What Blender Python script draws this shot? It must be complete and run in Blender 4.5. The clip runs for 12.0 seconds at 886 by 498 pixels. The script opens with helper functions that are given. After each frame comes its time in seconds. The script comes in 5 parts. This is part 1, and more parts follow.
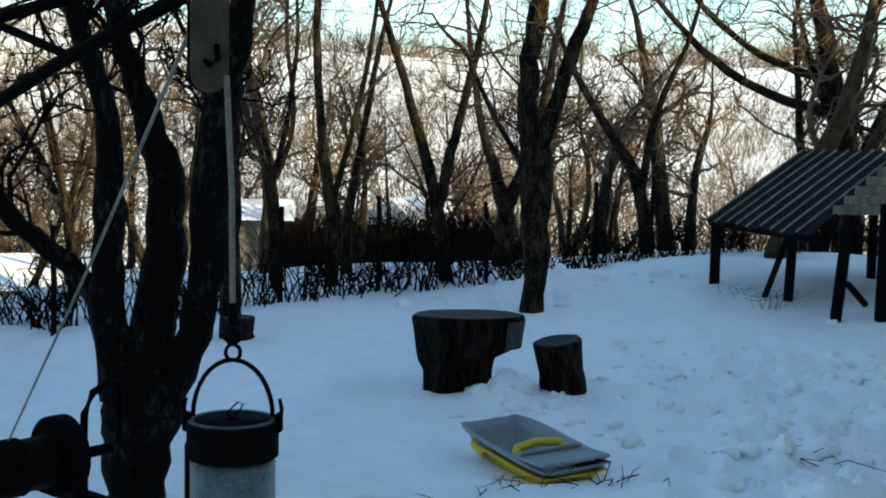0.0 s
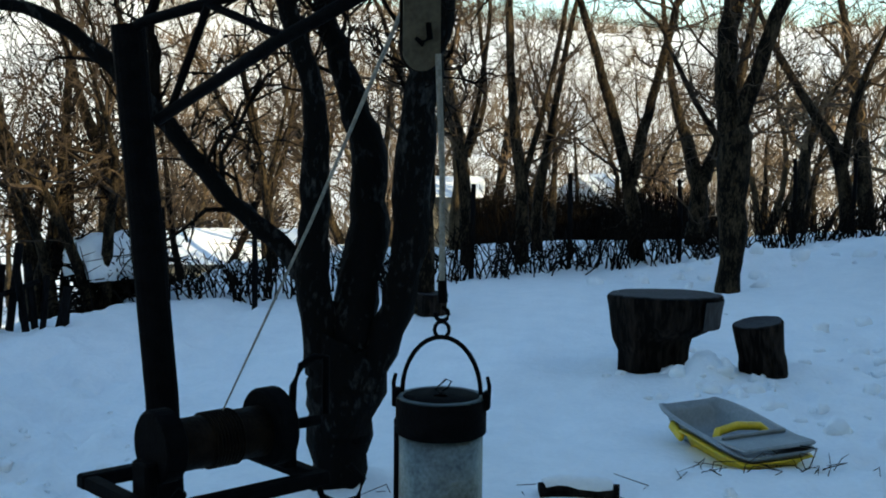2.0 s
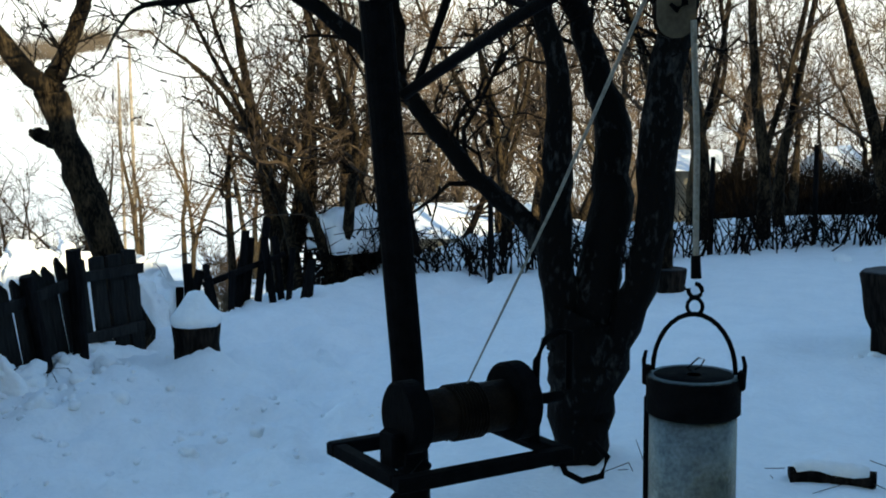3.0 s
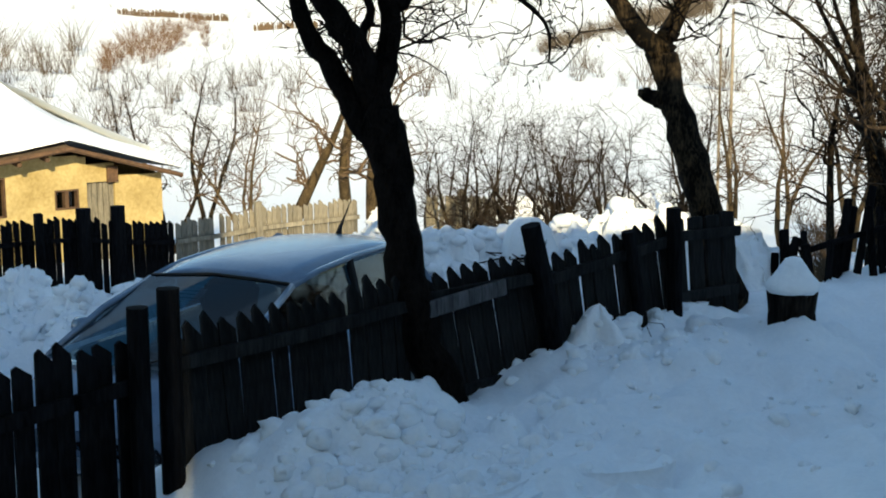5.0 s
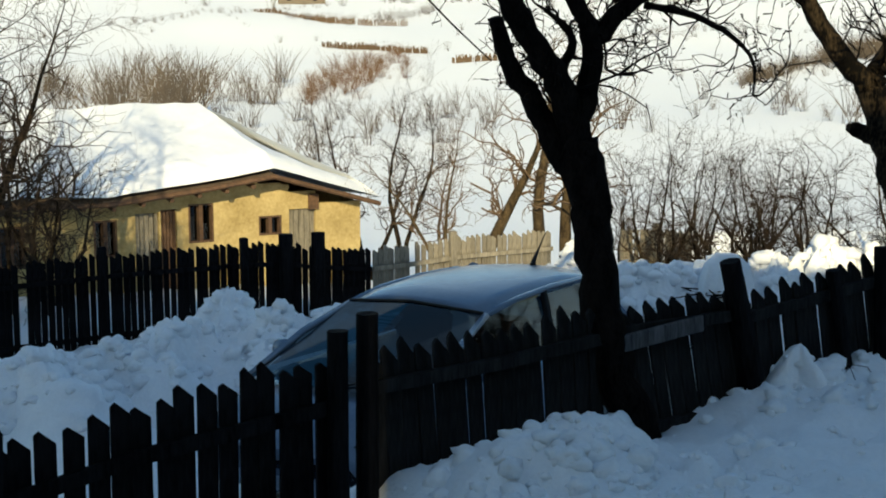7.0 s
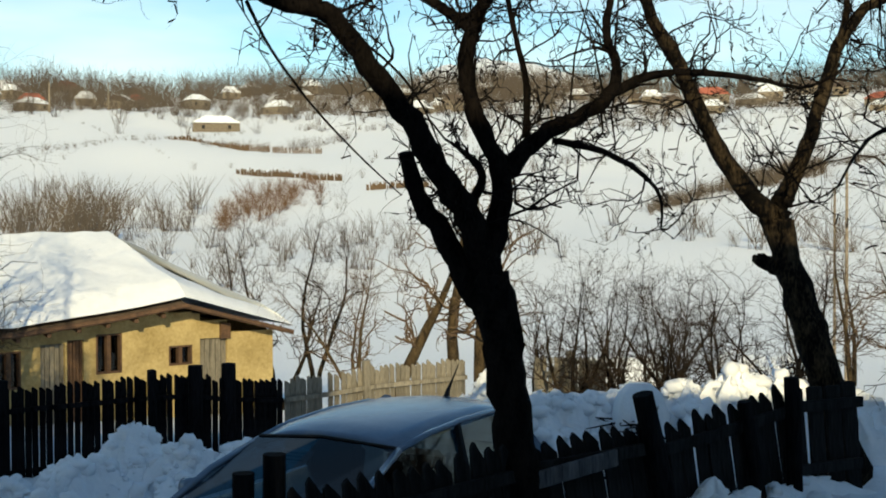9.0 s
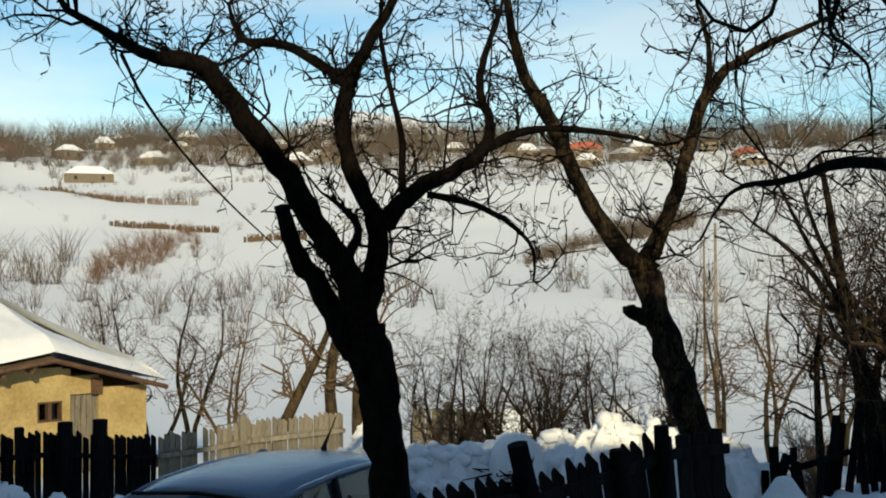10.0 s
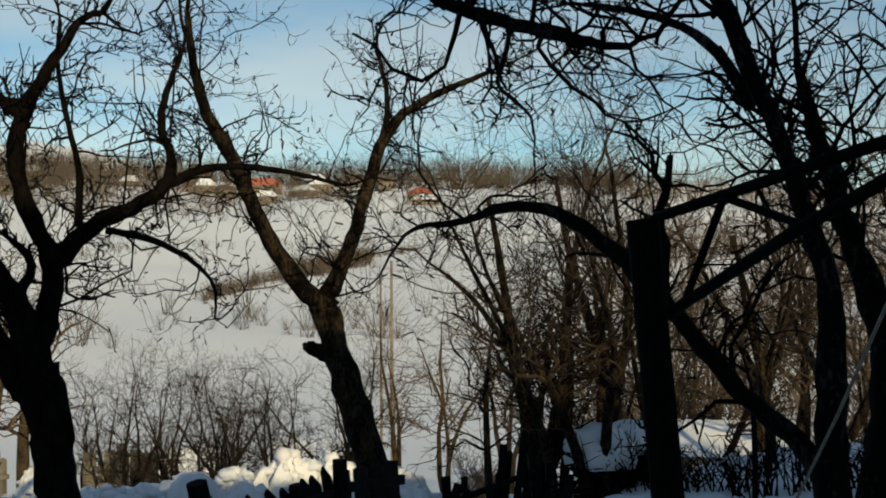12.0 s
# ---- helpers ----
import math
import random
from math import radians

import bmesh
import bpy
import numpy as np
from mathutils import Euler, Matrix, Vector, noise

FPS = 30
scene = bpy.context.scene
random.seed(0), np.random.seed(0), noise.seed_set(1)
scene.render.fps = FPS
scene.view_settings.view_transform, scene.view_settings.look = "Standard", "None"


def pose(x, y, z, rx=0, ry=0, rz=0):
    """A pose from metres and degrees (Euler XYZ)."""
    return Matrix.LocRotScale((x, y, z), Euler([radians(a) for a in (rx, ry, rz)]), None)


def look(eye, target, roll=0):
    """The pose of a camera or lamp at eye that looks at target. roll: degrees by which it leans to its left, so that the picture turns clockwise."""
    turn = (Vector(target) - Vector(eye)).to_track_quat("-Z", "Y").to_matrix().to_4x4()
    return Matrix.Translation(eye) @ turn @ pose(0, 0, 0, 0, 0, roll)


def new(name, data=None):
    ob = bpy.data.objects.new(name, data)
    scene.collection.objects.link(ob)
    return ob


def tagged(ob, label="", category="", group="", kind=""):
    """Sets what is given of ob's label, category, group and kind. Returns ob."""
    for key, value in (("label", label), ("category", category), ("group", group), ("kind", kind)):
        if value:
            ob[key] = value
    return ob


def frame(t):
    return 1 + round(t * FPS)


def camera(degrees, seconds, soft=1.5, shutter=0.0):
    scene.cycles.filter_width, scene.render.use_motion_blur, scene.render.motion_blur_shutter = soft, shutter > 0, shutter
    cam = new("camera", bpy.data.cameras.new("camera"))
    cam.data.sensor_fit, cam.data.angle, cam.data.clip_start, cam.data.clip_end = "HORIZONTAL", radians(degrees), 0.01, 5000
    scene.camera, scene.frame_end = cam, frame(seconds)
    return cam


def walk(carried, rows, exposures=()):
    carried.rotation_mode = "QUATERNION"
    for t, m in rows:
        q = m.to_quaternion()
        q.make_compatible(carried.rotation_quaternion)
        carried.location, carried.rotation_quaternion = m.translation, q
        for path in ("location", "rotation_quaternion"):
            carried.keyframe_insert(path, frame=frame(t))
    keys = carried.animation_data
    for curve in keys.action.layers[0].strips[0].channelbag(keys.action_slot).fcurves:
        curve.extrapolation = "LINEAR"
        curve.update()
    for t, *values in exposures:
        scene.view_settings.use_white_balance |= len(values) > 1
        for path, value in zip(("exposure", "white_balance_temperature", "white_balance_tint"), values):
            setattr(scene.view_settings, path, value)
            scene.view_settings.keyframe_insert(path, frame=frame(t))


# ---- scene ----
cam = camera(39.23, 12.0, soft=1.9, shutter=0.0)
rows = [
    (0.0, look((0.000, 0.000, 1.600), (-0.000, 9.965, 0.762), 0.88)),
    (0.5, look((-0.020, 0.029, 1.598), (-0.314, 9.986, 0.720), 0.92)),
    (1.0, look((-0.040, 0.014, 1.599), (-0.625, 9.955, 0.686), 0.86)),
    (1.5, look((-0.052, 0.006, 1.605), (-0.976, 9.915, 0.632), 0.80)),
    (2.0, look((-0.067, 0.023, 1.601), (-1.542, 9.859, 0.561), 0.52)),
    (2.5, look((-0.114, 0.052, 1.593), (-2.338, 9.735, 0.459), 0.21)),
    (3.0, look((-0.129, 0.065, 1.592), (-3.388, 9.437, 0.350), -0.45)),
    (3.5, look((-0.106, 0.012, 1.608), (-4.606, 8.842, 0.277), -0.77)),
    (3.7, look((-0.081, -0.002, 1.618), (-5.081, 8.552, 0.260), -1.13)),
    (5.5, look((-0.252, 0.110, 1.542), (-7.807, 6.494, 0.068), 0.08)),
    (6.0, look((-0.233, 0.079, 1.546), (-8.101, 6.084, 0.119), 0.12)),
    (6.5, look((-0.217, 0.054, 1.551), (-8.286, 5.804, 0.196), -0.06)),
    (8.5, look((-0.250, 0.086, 1.585), (-8.231, 6.091, 1.104), -0.22)),
    (9.0, look((-0.274, 0.126, 1.599), (-8.043, 6.419, 1.393), -0.22)),
    (9.5, look((-0.233, 0.102, 1.599), (-7.733, 6.717, 1.641), -0.25)),
    (10.0, look((-0.214, 0.093, 1.603), (-7.332, 7.113, 1.811), -0.34)),
    (10.5, look((-0.133, 0.018, 1.612), (-6.793, 7.472, 1.924), -0.58)),
    (11.0, look((-0.148, 0.034, 1.610), (-6.321, 7.892, 2.005), -0.42)),
    (11.5, look((-0.152, 0.021, 1.610), (-5.798, 8.263, 2.055), -0.56)),
    (12.0, look((-0.155, -0.009, 1.603), (-5.246, 8.584, 2.089), -0.46)),
]
EXPOSURES = [(0.0, 1.42, 7000, -2), (3.7, 1.48, 6800, -2), (5.5, 0.98, 7150, 0), (6.5, 0.78, 7100, -1), (8.5, 0.5, 6900, -3), (9.5, 0.3, 7000, 0), (10.5, 0.15, 7100, 1), (12.0, -0.15, 7300, 2)]
SKY, SUN = 0.118, 3.6
walk(cam, rows, EXPOSURES)

# ---- light: low winter sun behind the camera, blue sky ----
SUN_AZ, SUN_EL = -125.0, 22.0      # degrees left of +y, degrees up


def heading(az, el=0.0):
    a, e = radians(az), radians(el)
    return Vector((-math.sin(a) * math.cos(e), math.cos(a) * math.cos(e), math.sin(e)))


world = bpy.data.worlds.new("sky")
scene.world = world
world.use_nodes = True
wn = world.node_tree.nodes
sky = wn.new("ShaderNodeTexSky")
sky.sky_type, sky.sun_disc = "NISHITA", False
sky.sun_elevation, sky.sun_rotation = radians(SUN_EL), radians(-SUN_AZ)
sky.altitude, sky.air_density, sky.dust_density, sky.ozone_density = 400, 1.0, 0.4, 1.6
wl = world.node_tree.links.new
place, drift, veil, tone = wn.new("ShaderNodeTexCoord"), wn.new("ShaderNodeTexNoise"), wn.new("ShaderNodeMapRange"), wn.new("ShaderNodeHueSaturation")
stretch = wn.new("ShaderNodeMapping")
stretch.inputs["Scale"].default_value = (1, 1, 4.5)
wl(place.outputs["Generated"], stretch.inputs[0])
wl(stretch.outputs[0], drift.inputs["Vector"])
drift.inputs["Scale"].default_value, drift.inputs["Detail"].default_value = 2.6, 5
veil.inputs["From Min"].default_value, veil.inputs["From Max"].default_value = 0.36, 0.64
veil.inputs["To Min"].default_value, veil.inputs["To Max"].default_value = 1.35, 0.72      # thin high cloud pales the blue
wl(drift.outputs[0], veil.inputs[0])
wl(veil.outputs[0], tone.inputs["Saturation"])
wl(sky.outputs[0], tone.inputs["Color"])
wl(tone.outputs[0], wn["Background"].inputs[0])
wn["Background"].inputs[1].default_value = SKY
sun_data = bpy.data.lights.new("sun", "SUN")
sun_data.energy, sun_data.angle, sun_data.color = SUN, radians(0.5), (1.0, 0.82, 0.56)
sun = new("sun", sun_data)
sun.matrix_world = look((0, 0, 0), -heading(SUN_AZ, SUN_EL))


# ---- materials ----
def material(name, dark, light, rough=0.8, scale=8.0, fine=60.0, bump=0.3, metal=0.0, stretch=(1, 1, 1), spread=0.15, height=0.02, shine=0.5, edges=(0.36, 0.64)):
    """Two scales of noise between two colours, with relief; each object shifts a little in value."""
    m = bpy.data.materials.new(name)
    m.use_nodes = True
    nt = m.node_tree
    N, Lk = nt.nodes, nt.links.new
    b = N["Principled BSDF"]
    co = N.new("ShaderNodeTexCoord")
    mp = N.new("ShaderNodeMapping")
    mp.inputs["Scale"].default_value = stretch
    Lk(co.outputs["Object"], mp.inputs[0])
    big, small = N.new("ShaderNodeTexNoise"), N.new("ShaderNodeTexNoise")
    for n, s, d in ((big, scale, 4), (small, fine, 3)):
        n.inputs["Scale"].default_value, n.inputs["Detail"].default_value = s, d
        Lk(mp.outputs[0], n.inputs["Vector"])
    mix = N.new("ShaderNodeMath")
    mix.operation = "MULTIPLY_ADD"
    mix.inputs[1].default_value = 0.45
    half = N.new("ShaderNodeMath")
    half.operation = "MULTIPLY"
    half.inputs[1].default_value = 0.55
    Lk(big.outputs[0], half.inputs[0])
    Lk(small.outputs[0], mix.inputs[0])
    Lk(half.outputs[0], mix.inputs[2])
    ramp = N.new("ShaderNodeValToRGB")
    ramp.color_ramp.elements[0].position, ramp.color_ramp.elements[1].position = edges
    ramp.color_ramp.elements[0].color, ramp.color_ramp.elements[1].color = (*dark, 1), (*light, 1)
    Lk(mix.outputs[0], ramp.inputs[0])
    info = N.new("ShaderNodeObjectInfo")
    hsv = N.new("ShaderNodeHueSaturation")
    vary = N.new("ShaderNodeMapRange")
    vary.inputs["To Min"].default_value, vary.inputs["To Max"].default_value = 1 - spread, 1 + spread
    Lk(info.outputs["Random"], vary.inputs[0])
    Lk(vary.outputs[0], hsv.inputs["Value"])
    Lk(ramp.outputs[0], hsv.inputs["Color"])
    Lk(hsv.outputs[0], b.inputs["Base Color"])
    b.inputs["Roughness"].default_value, b.inputs["Metallic"].default_value = rough, metal
    b.inputs["Specular IOR Level"].default_value = shine
    bp = N.new("ShaderNodeBump")
    bp.inputs["Strength"].default_value, bp.inputs["Distance"].default_value = bump, height
    Lk(mix.outputs[0], bp.inputs["Height"])
    Lk(bp.outputs[0], b.inputs["Normal"])
    return m


SNOW = material("snow", (0.79, 0.82, 0.85), (0.87, 0.89, 0.91), 0.75, 5.0, 32.0, 0.6, spread=0.0, height=0.03)
# shade put into the bark colour: limbs read as near-black silhouettes
BARK = material("silhouette_bark", (0.0015, 0.0013, 0.0012), (0.012, 0.0095, 0.008), 0.9, 14, 70, 0.9, stretch=(1, 1, 0.4), shine=0.03)
BARK_GREY = material("lichen_bark", (0.003, 0.003, 0.003), (0.06, 0.06, 0.06), 0.9, 7, 45, 1.0, stretch=(1, 1, 0.5), spread=0.05, shine=0.08, edges=(0.54, 0.74))
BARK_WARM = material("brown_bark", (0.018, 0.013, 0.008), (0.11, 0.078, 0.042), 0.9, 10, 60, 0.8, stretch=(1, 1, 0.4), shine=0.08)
# near-black base carries the trunks' shade, paler flecks their sunlit bark
BARK_MID = material("shade_dark_bark", (0.003, 0.0025, 0.002), (0.085, 0.06, 0.034), 0.9, 10, 60, 0.8, stretch=(1, 1, 0.4), shine=0.08, edges=(0.46, 0.74))
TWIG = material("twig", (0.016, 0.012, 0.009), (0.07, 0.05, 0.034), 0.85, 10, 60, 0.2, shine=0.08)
# tan twig tone with the warm low sun put into the colour
TWIG_WARM = material("sunlit_tan_twig", (0.06, 0.04, 0.024), (0.19, 0.13, 0.08), 0.85, 10, 60, 0.2, shine=0.08)
# near-black: deep shade on fences and posts is put into the wood colour
WOOD_DARK = material("shade_dark_wood", (0.0012, 0.0012, 0.0014), (0.011, 0.011, 0.012), 0.85, 9, 60, 0.6, stretch=(1, 1, 0.15), shine=0.03)
WOOD_SLAT = material("dark_grey_slat", (0.004, 0.004, 0.0042), (0.022, 0.022, 0.022), 0.85, 9, 60, 0.6, stretch=(1, 1, 0.15), shine=0.08)
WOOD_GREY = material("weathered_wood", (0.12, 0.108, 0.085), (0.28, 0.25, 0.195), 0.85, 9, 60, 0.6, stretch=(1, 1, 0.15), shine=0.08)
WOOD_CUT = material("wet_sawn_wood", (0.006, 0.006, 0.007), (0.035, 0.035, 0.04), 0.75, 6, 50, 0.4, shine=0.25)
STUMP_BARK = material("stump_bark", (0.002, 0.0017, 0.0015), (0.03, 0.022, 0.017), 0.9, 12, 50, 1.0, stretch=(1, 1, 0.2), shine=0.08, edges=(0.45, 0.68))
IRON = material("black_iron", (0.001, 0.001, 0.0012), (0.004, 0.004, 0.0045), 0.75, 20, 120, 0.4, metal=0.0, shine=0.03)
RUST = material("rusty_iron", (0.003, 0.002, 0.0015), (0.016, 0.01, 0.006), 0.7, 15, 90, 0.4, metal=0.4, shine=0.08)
ZINC = material("galvanised_steel", (0.07, 0.088, 0.09), (0.17, 0.20, 0.20), 0.45, 14, 90, 0.25, metal=0.75, spread=0.0)
ROPE = material("grey_rope", (0.12, 0.11, 0.09), (0.26, 0.24, 0.2), 0.9, 60, 200, 0.4)
YELLOW = material("yellow_plastic", (0.55, 0.36, 0.01), (0.72, 0.5, 0.02), 0.4, 8, 60, 0.1, spread=0.0)
GREY_PLASTIC = material("grey_plastic", (0.17, 0.19, 0.20), (0.26, 0.28, 0.29), 0.45, 6, 60, 0.15, spread=0.0)
PLASTER = material("ochre_plaster", (0.30, 0.22, 0.085), (0.48, 0.37, 0.17), 0.9, 1.6, 14, 0.4, spread=0.0)
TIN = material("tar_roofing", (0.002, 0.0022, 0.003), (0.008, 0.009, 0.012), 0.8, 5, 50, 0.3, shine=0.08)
CAR_PAINT = material("blue_grey_paint", (0.13, 0.18, 0.25), (0.17, 0.225, 0.30), 0.25, 3, 30, 0.02, metal=0.35, spread=0.0)
TYRE = material("tyre_rubber", (0.003, 0.003, 0.003), (0.008, 0.008, 0.008), 0.85, 12, 80, 0.3)
PAPER = material("white_paper", (0.55, 0.57, 0.58), (0.68, 0.69, 0.70), 0.7, 6, 40, 0.05)
BRUSH = material("brown_scrub", (0.06, 0.047, 0.034), (0.145, 0.11, 0.078), 0.95, 3, 20, 0.3)
RUSSET = material("russet_scrub", (0.09, 0.05, 0.025), (0.2, 0.115, 0.06), 0.95, 3, 20, 0.3)
WOOD_BROWN = material("brown_painted_wood", (0.05, 0.026, 0.014), (0.13, 0.07, 0.035), 0.8, 8, 50, 0.4)
PLATE = material("dull_tan_steel", (0.05, 0.043, 0.03), (0.10, 0.085, 0.06), 0.8, 12, 70, 0.2, shine=0.1)
SPLIT = material("split_grey_wood", (0.02, 0.02, 0.022), (0.10, 0.10, 0.105), 0.8, 10, 60, 0.5, stretch=(1, 1, 0.15), shine=0.1)
WALL_PALE = material("village_wall", (0.13, 0.105, 0.075), (0.27, 0.22, 0.16), 0.9, 2, 10, 0.2, spread=0.3)
ROOF_BROWN = material("brown_shingle", (0.05, 0.035, 0.025), (0.12, 0.085, 0.055), 0.85, 3, 20, 0.3, spread=0.1)
ROOF_RED = material("red_tile_roof", (0.25, 0.07, 0.045), (0.38, 0.12, 0.07), 0.8, 3, 20, 0.3, spread=0.3)
GLASS = bpy.data.materials.new("window_glass")
GLASS.use_nodes = True
gn, gl = GLASS.node_tree.nodes, GLASS.node_tree.links.new
clear, gloss, blend, facing = gn.new("ShaderNodeBsdfTransparent"), gn.new("ShaderNodeBsdfGlossy"), gn.new("ShaderNodeMixShader"), gn.new("ShaderNodeFresnel")
clear.inputs[0].default_value = (0.13, 0.19, 0.23, 1)
gloss.inputs["Roughness"].default_value = 0.03
facing.inputs[0].default_value = 1.5
gl(facing.outputs[0], blend.inputs[0])
gl(clear.outputs[0], blend.inputs[1])
gl(gloss.outputs[0], blend.inputs[2])
gl(blend.outputs[0], gn["Material Output"].inputs[0])


# ---- mesh building ----
class Shape:
    """Vertices and faces gathered from simple shaped pieces, for one mesh."""

    def __init__(self):
        self.v, self.f = [], []

    def add(self, verts, faces):
        n = len(self.v)
        self.v += [tuple(p) for p in verts]
        self.f += [tuple(i + n for i in q) for q in faces]
        return self

    def tube(self, pts, radii, sides=7, wobble=0.0, rng=random):
        """A tapered tube along points; ends are closed."""
        pts = [Vector(p) for p in pts]
        ring, faces = [], []
        ref = Vector((0.31, 0.17, 0.93)) if abs((pts[-1] - pts[0]).normalized().z) < 0.9 else Vector((1, 0.1, 0))
        for i, p in enumerate(pts):
            t = (pts[min(i + 1, len(pts) - 1)] - pts[max(i - 1, 0)]).normalized()
            u = t.cross(ref)
            u = u.normalized() if u.length > 1e-5 else Vector((1, 0, 0))
            w = t.cross(u)
            for k in range(sides):
                a = 2 * math.pi * k / sides
                q = radii[i] * (1 + wobble * (rng.random() - 0.5))
                ring.append(p + (u * math.cos(a) + w * math.sin(a)) * q)
        for i in range(len(pts) - 1):
            for k in range(sides):
                a, b = i * sides + k, i * sides + (k + 1) % sides
                faces.append((a, b, b + sides, a + sides))
        faces.append(tuple(reversed(range(sides))))
        faces.append(tuple(range((len(pts) - 1) * sides, len(pts) * sides)))
        return self.add(ring, faces)

    def box(self, c, s, m=None, bevel=0.0):
        """A box of size s at c with chamfered vertical edges when bevel is given."""
        x, y, z = s[0] / 2, s[1] / 2, s[2] / 2
        b = bevel
        if b:
            o = [(x - b, -y), (x, -y + b), (x, y - b), (x - b, y), (-x + b, y), (-x, y - b), (-x, -y + b), (-x + b, -y)]
            i = [(px * (1 - b / x), py * (1 - b / y)) for px, py in o]
            lv = [(i, -z), (o, -z + b), (o, z - b), (i, z)]
            verts = [Vector((px, py, h)) for ring, h in lv for px, py in ring]
            faces = [tuple(reversed(range(8))), tuple(range(24, 32))]
            faces += [(l * 8 + k, l * 8 + (k + 1) % 8, l * 8 + 8 + (k + 1) % 8, l * 8 + 8 + k) for l in range(3) for k in range(8)]
        else:
            verts = [Vector((i, j, k)) for k in (-z, z) for i, j in ((-x, -y), (x, -y), (x, y), (-x, y))]
            faces = [(3, 2, 1, 0), (4, 5, 6, 7), (0, 1, 5, 4), (1, 2, 6, 5), (2, 3, 7, 6), (3, 0, 4, 7)]
        m = m or Matrix.Identity(4)
        return self.add([Vector(c) + m.to_3x3() @ p for p in verts], faces)

    def lathe(self, profile, n=28, at=(0, 0, 0), m=None, squash=None):
        """A turned body: profile of (radius, height) about z."""
        verts, faces = [], []
        for j, (r, h) in enumerate(profile):
            for k in range(n):
                a = 2 * math.pi * k / n
                q = r * (squash(a, h) if squash else 1)
                verts.append(Vector((q * math.cos(a), q * math.sin(a), h)))
        for j in range(len(profile) - 1):
            faces += [(j * n + k, j * n + (k + 1) % n, (j + 1) * n + (k + 1) % n, (j + 1) * n + k) for k in range(n)]
        faces.append(tuple(reversed(range(n))))
        faces.append(tuple(range((len(profile) - 1) * n, len(profile) * n)))
        m = m or Matrix.Identity(4)
        return self.add([Vector(at) + m.to_3x3() @ p for p in verts], faces)

    def mesh(self, name, mat, smooth=False):
        me = bpy.data.meshes.new(name)
        me.from_pydata(self.v, [], self.f)
        me.materials.append(mat)
        if smooth:
            me.polygons.foreach_set("use_smooth", [True] * len(me.polygons))
        me.update()
        return me


def part(name, shape, mat, parent=None, label="", smooth=False):
    ob = new(name, shape.mesh(name, mat, smooth) if isinstance(shape, Shape) else shape)
    if parent:
        ob.parent = parent
    return tagged(ob, label)


def thing(name, at, label, category, group="", kind="", m=None):
    ob = new(name)
    ob.empty_display_size = 0.1
    ob.matrix_world = m or Matrix.Translation(at)
    return tagged(ob, label, category, group, kind)


def fbm(x, y, z, octaves=3):
    return noise.fractal(Vector((x, y, z)), 0.9, 2.1, octaves)


def ramp01(a, b, v):
    t = min(1.0, max(0.0, (v - a) / (b - a)))
    return t * t * (3 - 2 * t)


# ---- the ground: one snow sheet from the garden to the far ridge ----
FAR = ((0, -2.0), (20, -2.2), (35, -3.5), (60, -4.6), (90, -4.8), (120, -3.6), (200, 1.5), (300, 13.0), (400, 28.0), (550, 50.0), (650, 66.0), (720, 74.0), (800, 76.0), (1200, 60.0), (4600, 60.0))
HEAPS = ((1.75, 5.35, 0.14, 0.25, 0.25), (1.2, 13.4, 0.22, 0.7, 0.4), (2.6, 14.2, 0.15, 0.8, 0.5), (-2.6, 10.6, 0.12, 1.0, 0.7), (0.42, 7.66, 0.2, 0.13, 0.13), (0.95, 8.05, 0.07, 0.3, 0.15),
         (-0.4, 8.1, -0.08, 0.25, 0.2), (-1.3, 5.15, 0.11, 0.4, 0.35), (-4.27, 7.07, 0.12, 0.4, 0.4), (2.3, 12.2, 0.08, 0.5, 0.5), (0.2, 5.6, 0.04, 0.5, 0.2))

STEPS = [(-1.9 - 0.30 * k + 0.09 * (-1) ** k, 4.9 + 0.36 * k + 0.05 * (-1) ** k) for k in range(12)] + [(1.5 + 0.12 * (k % 3), 4.6 + 0.42 * k) for k in range(9)] + [(2.3 - 0.1 * (k % 2), 5.4 + 0.5 * k) for k in range(9)] + [(-3.3 - 0.22 * k, 3.2 + 0.33 * k + 0.1 * (-1) ** k) for k in range(7)]


TREAD = random.Random(33)
STEPS += [(TREAD.uniform(0.9, 4.2), TREAD.uniform(4.4, 10.0)) for k in range(90)] + [(TREAD.uniform(-4.6, -2.6), TREAD.uniform(3.5, 9.0)) for k in range(40)]


def fence_x(y):
    return -5.72 + 0.07 * y


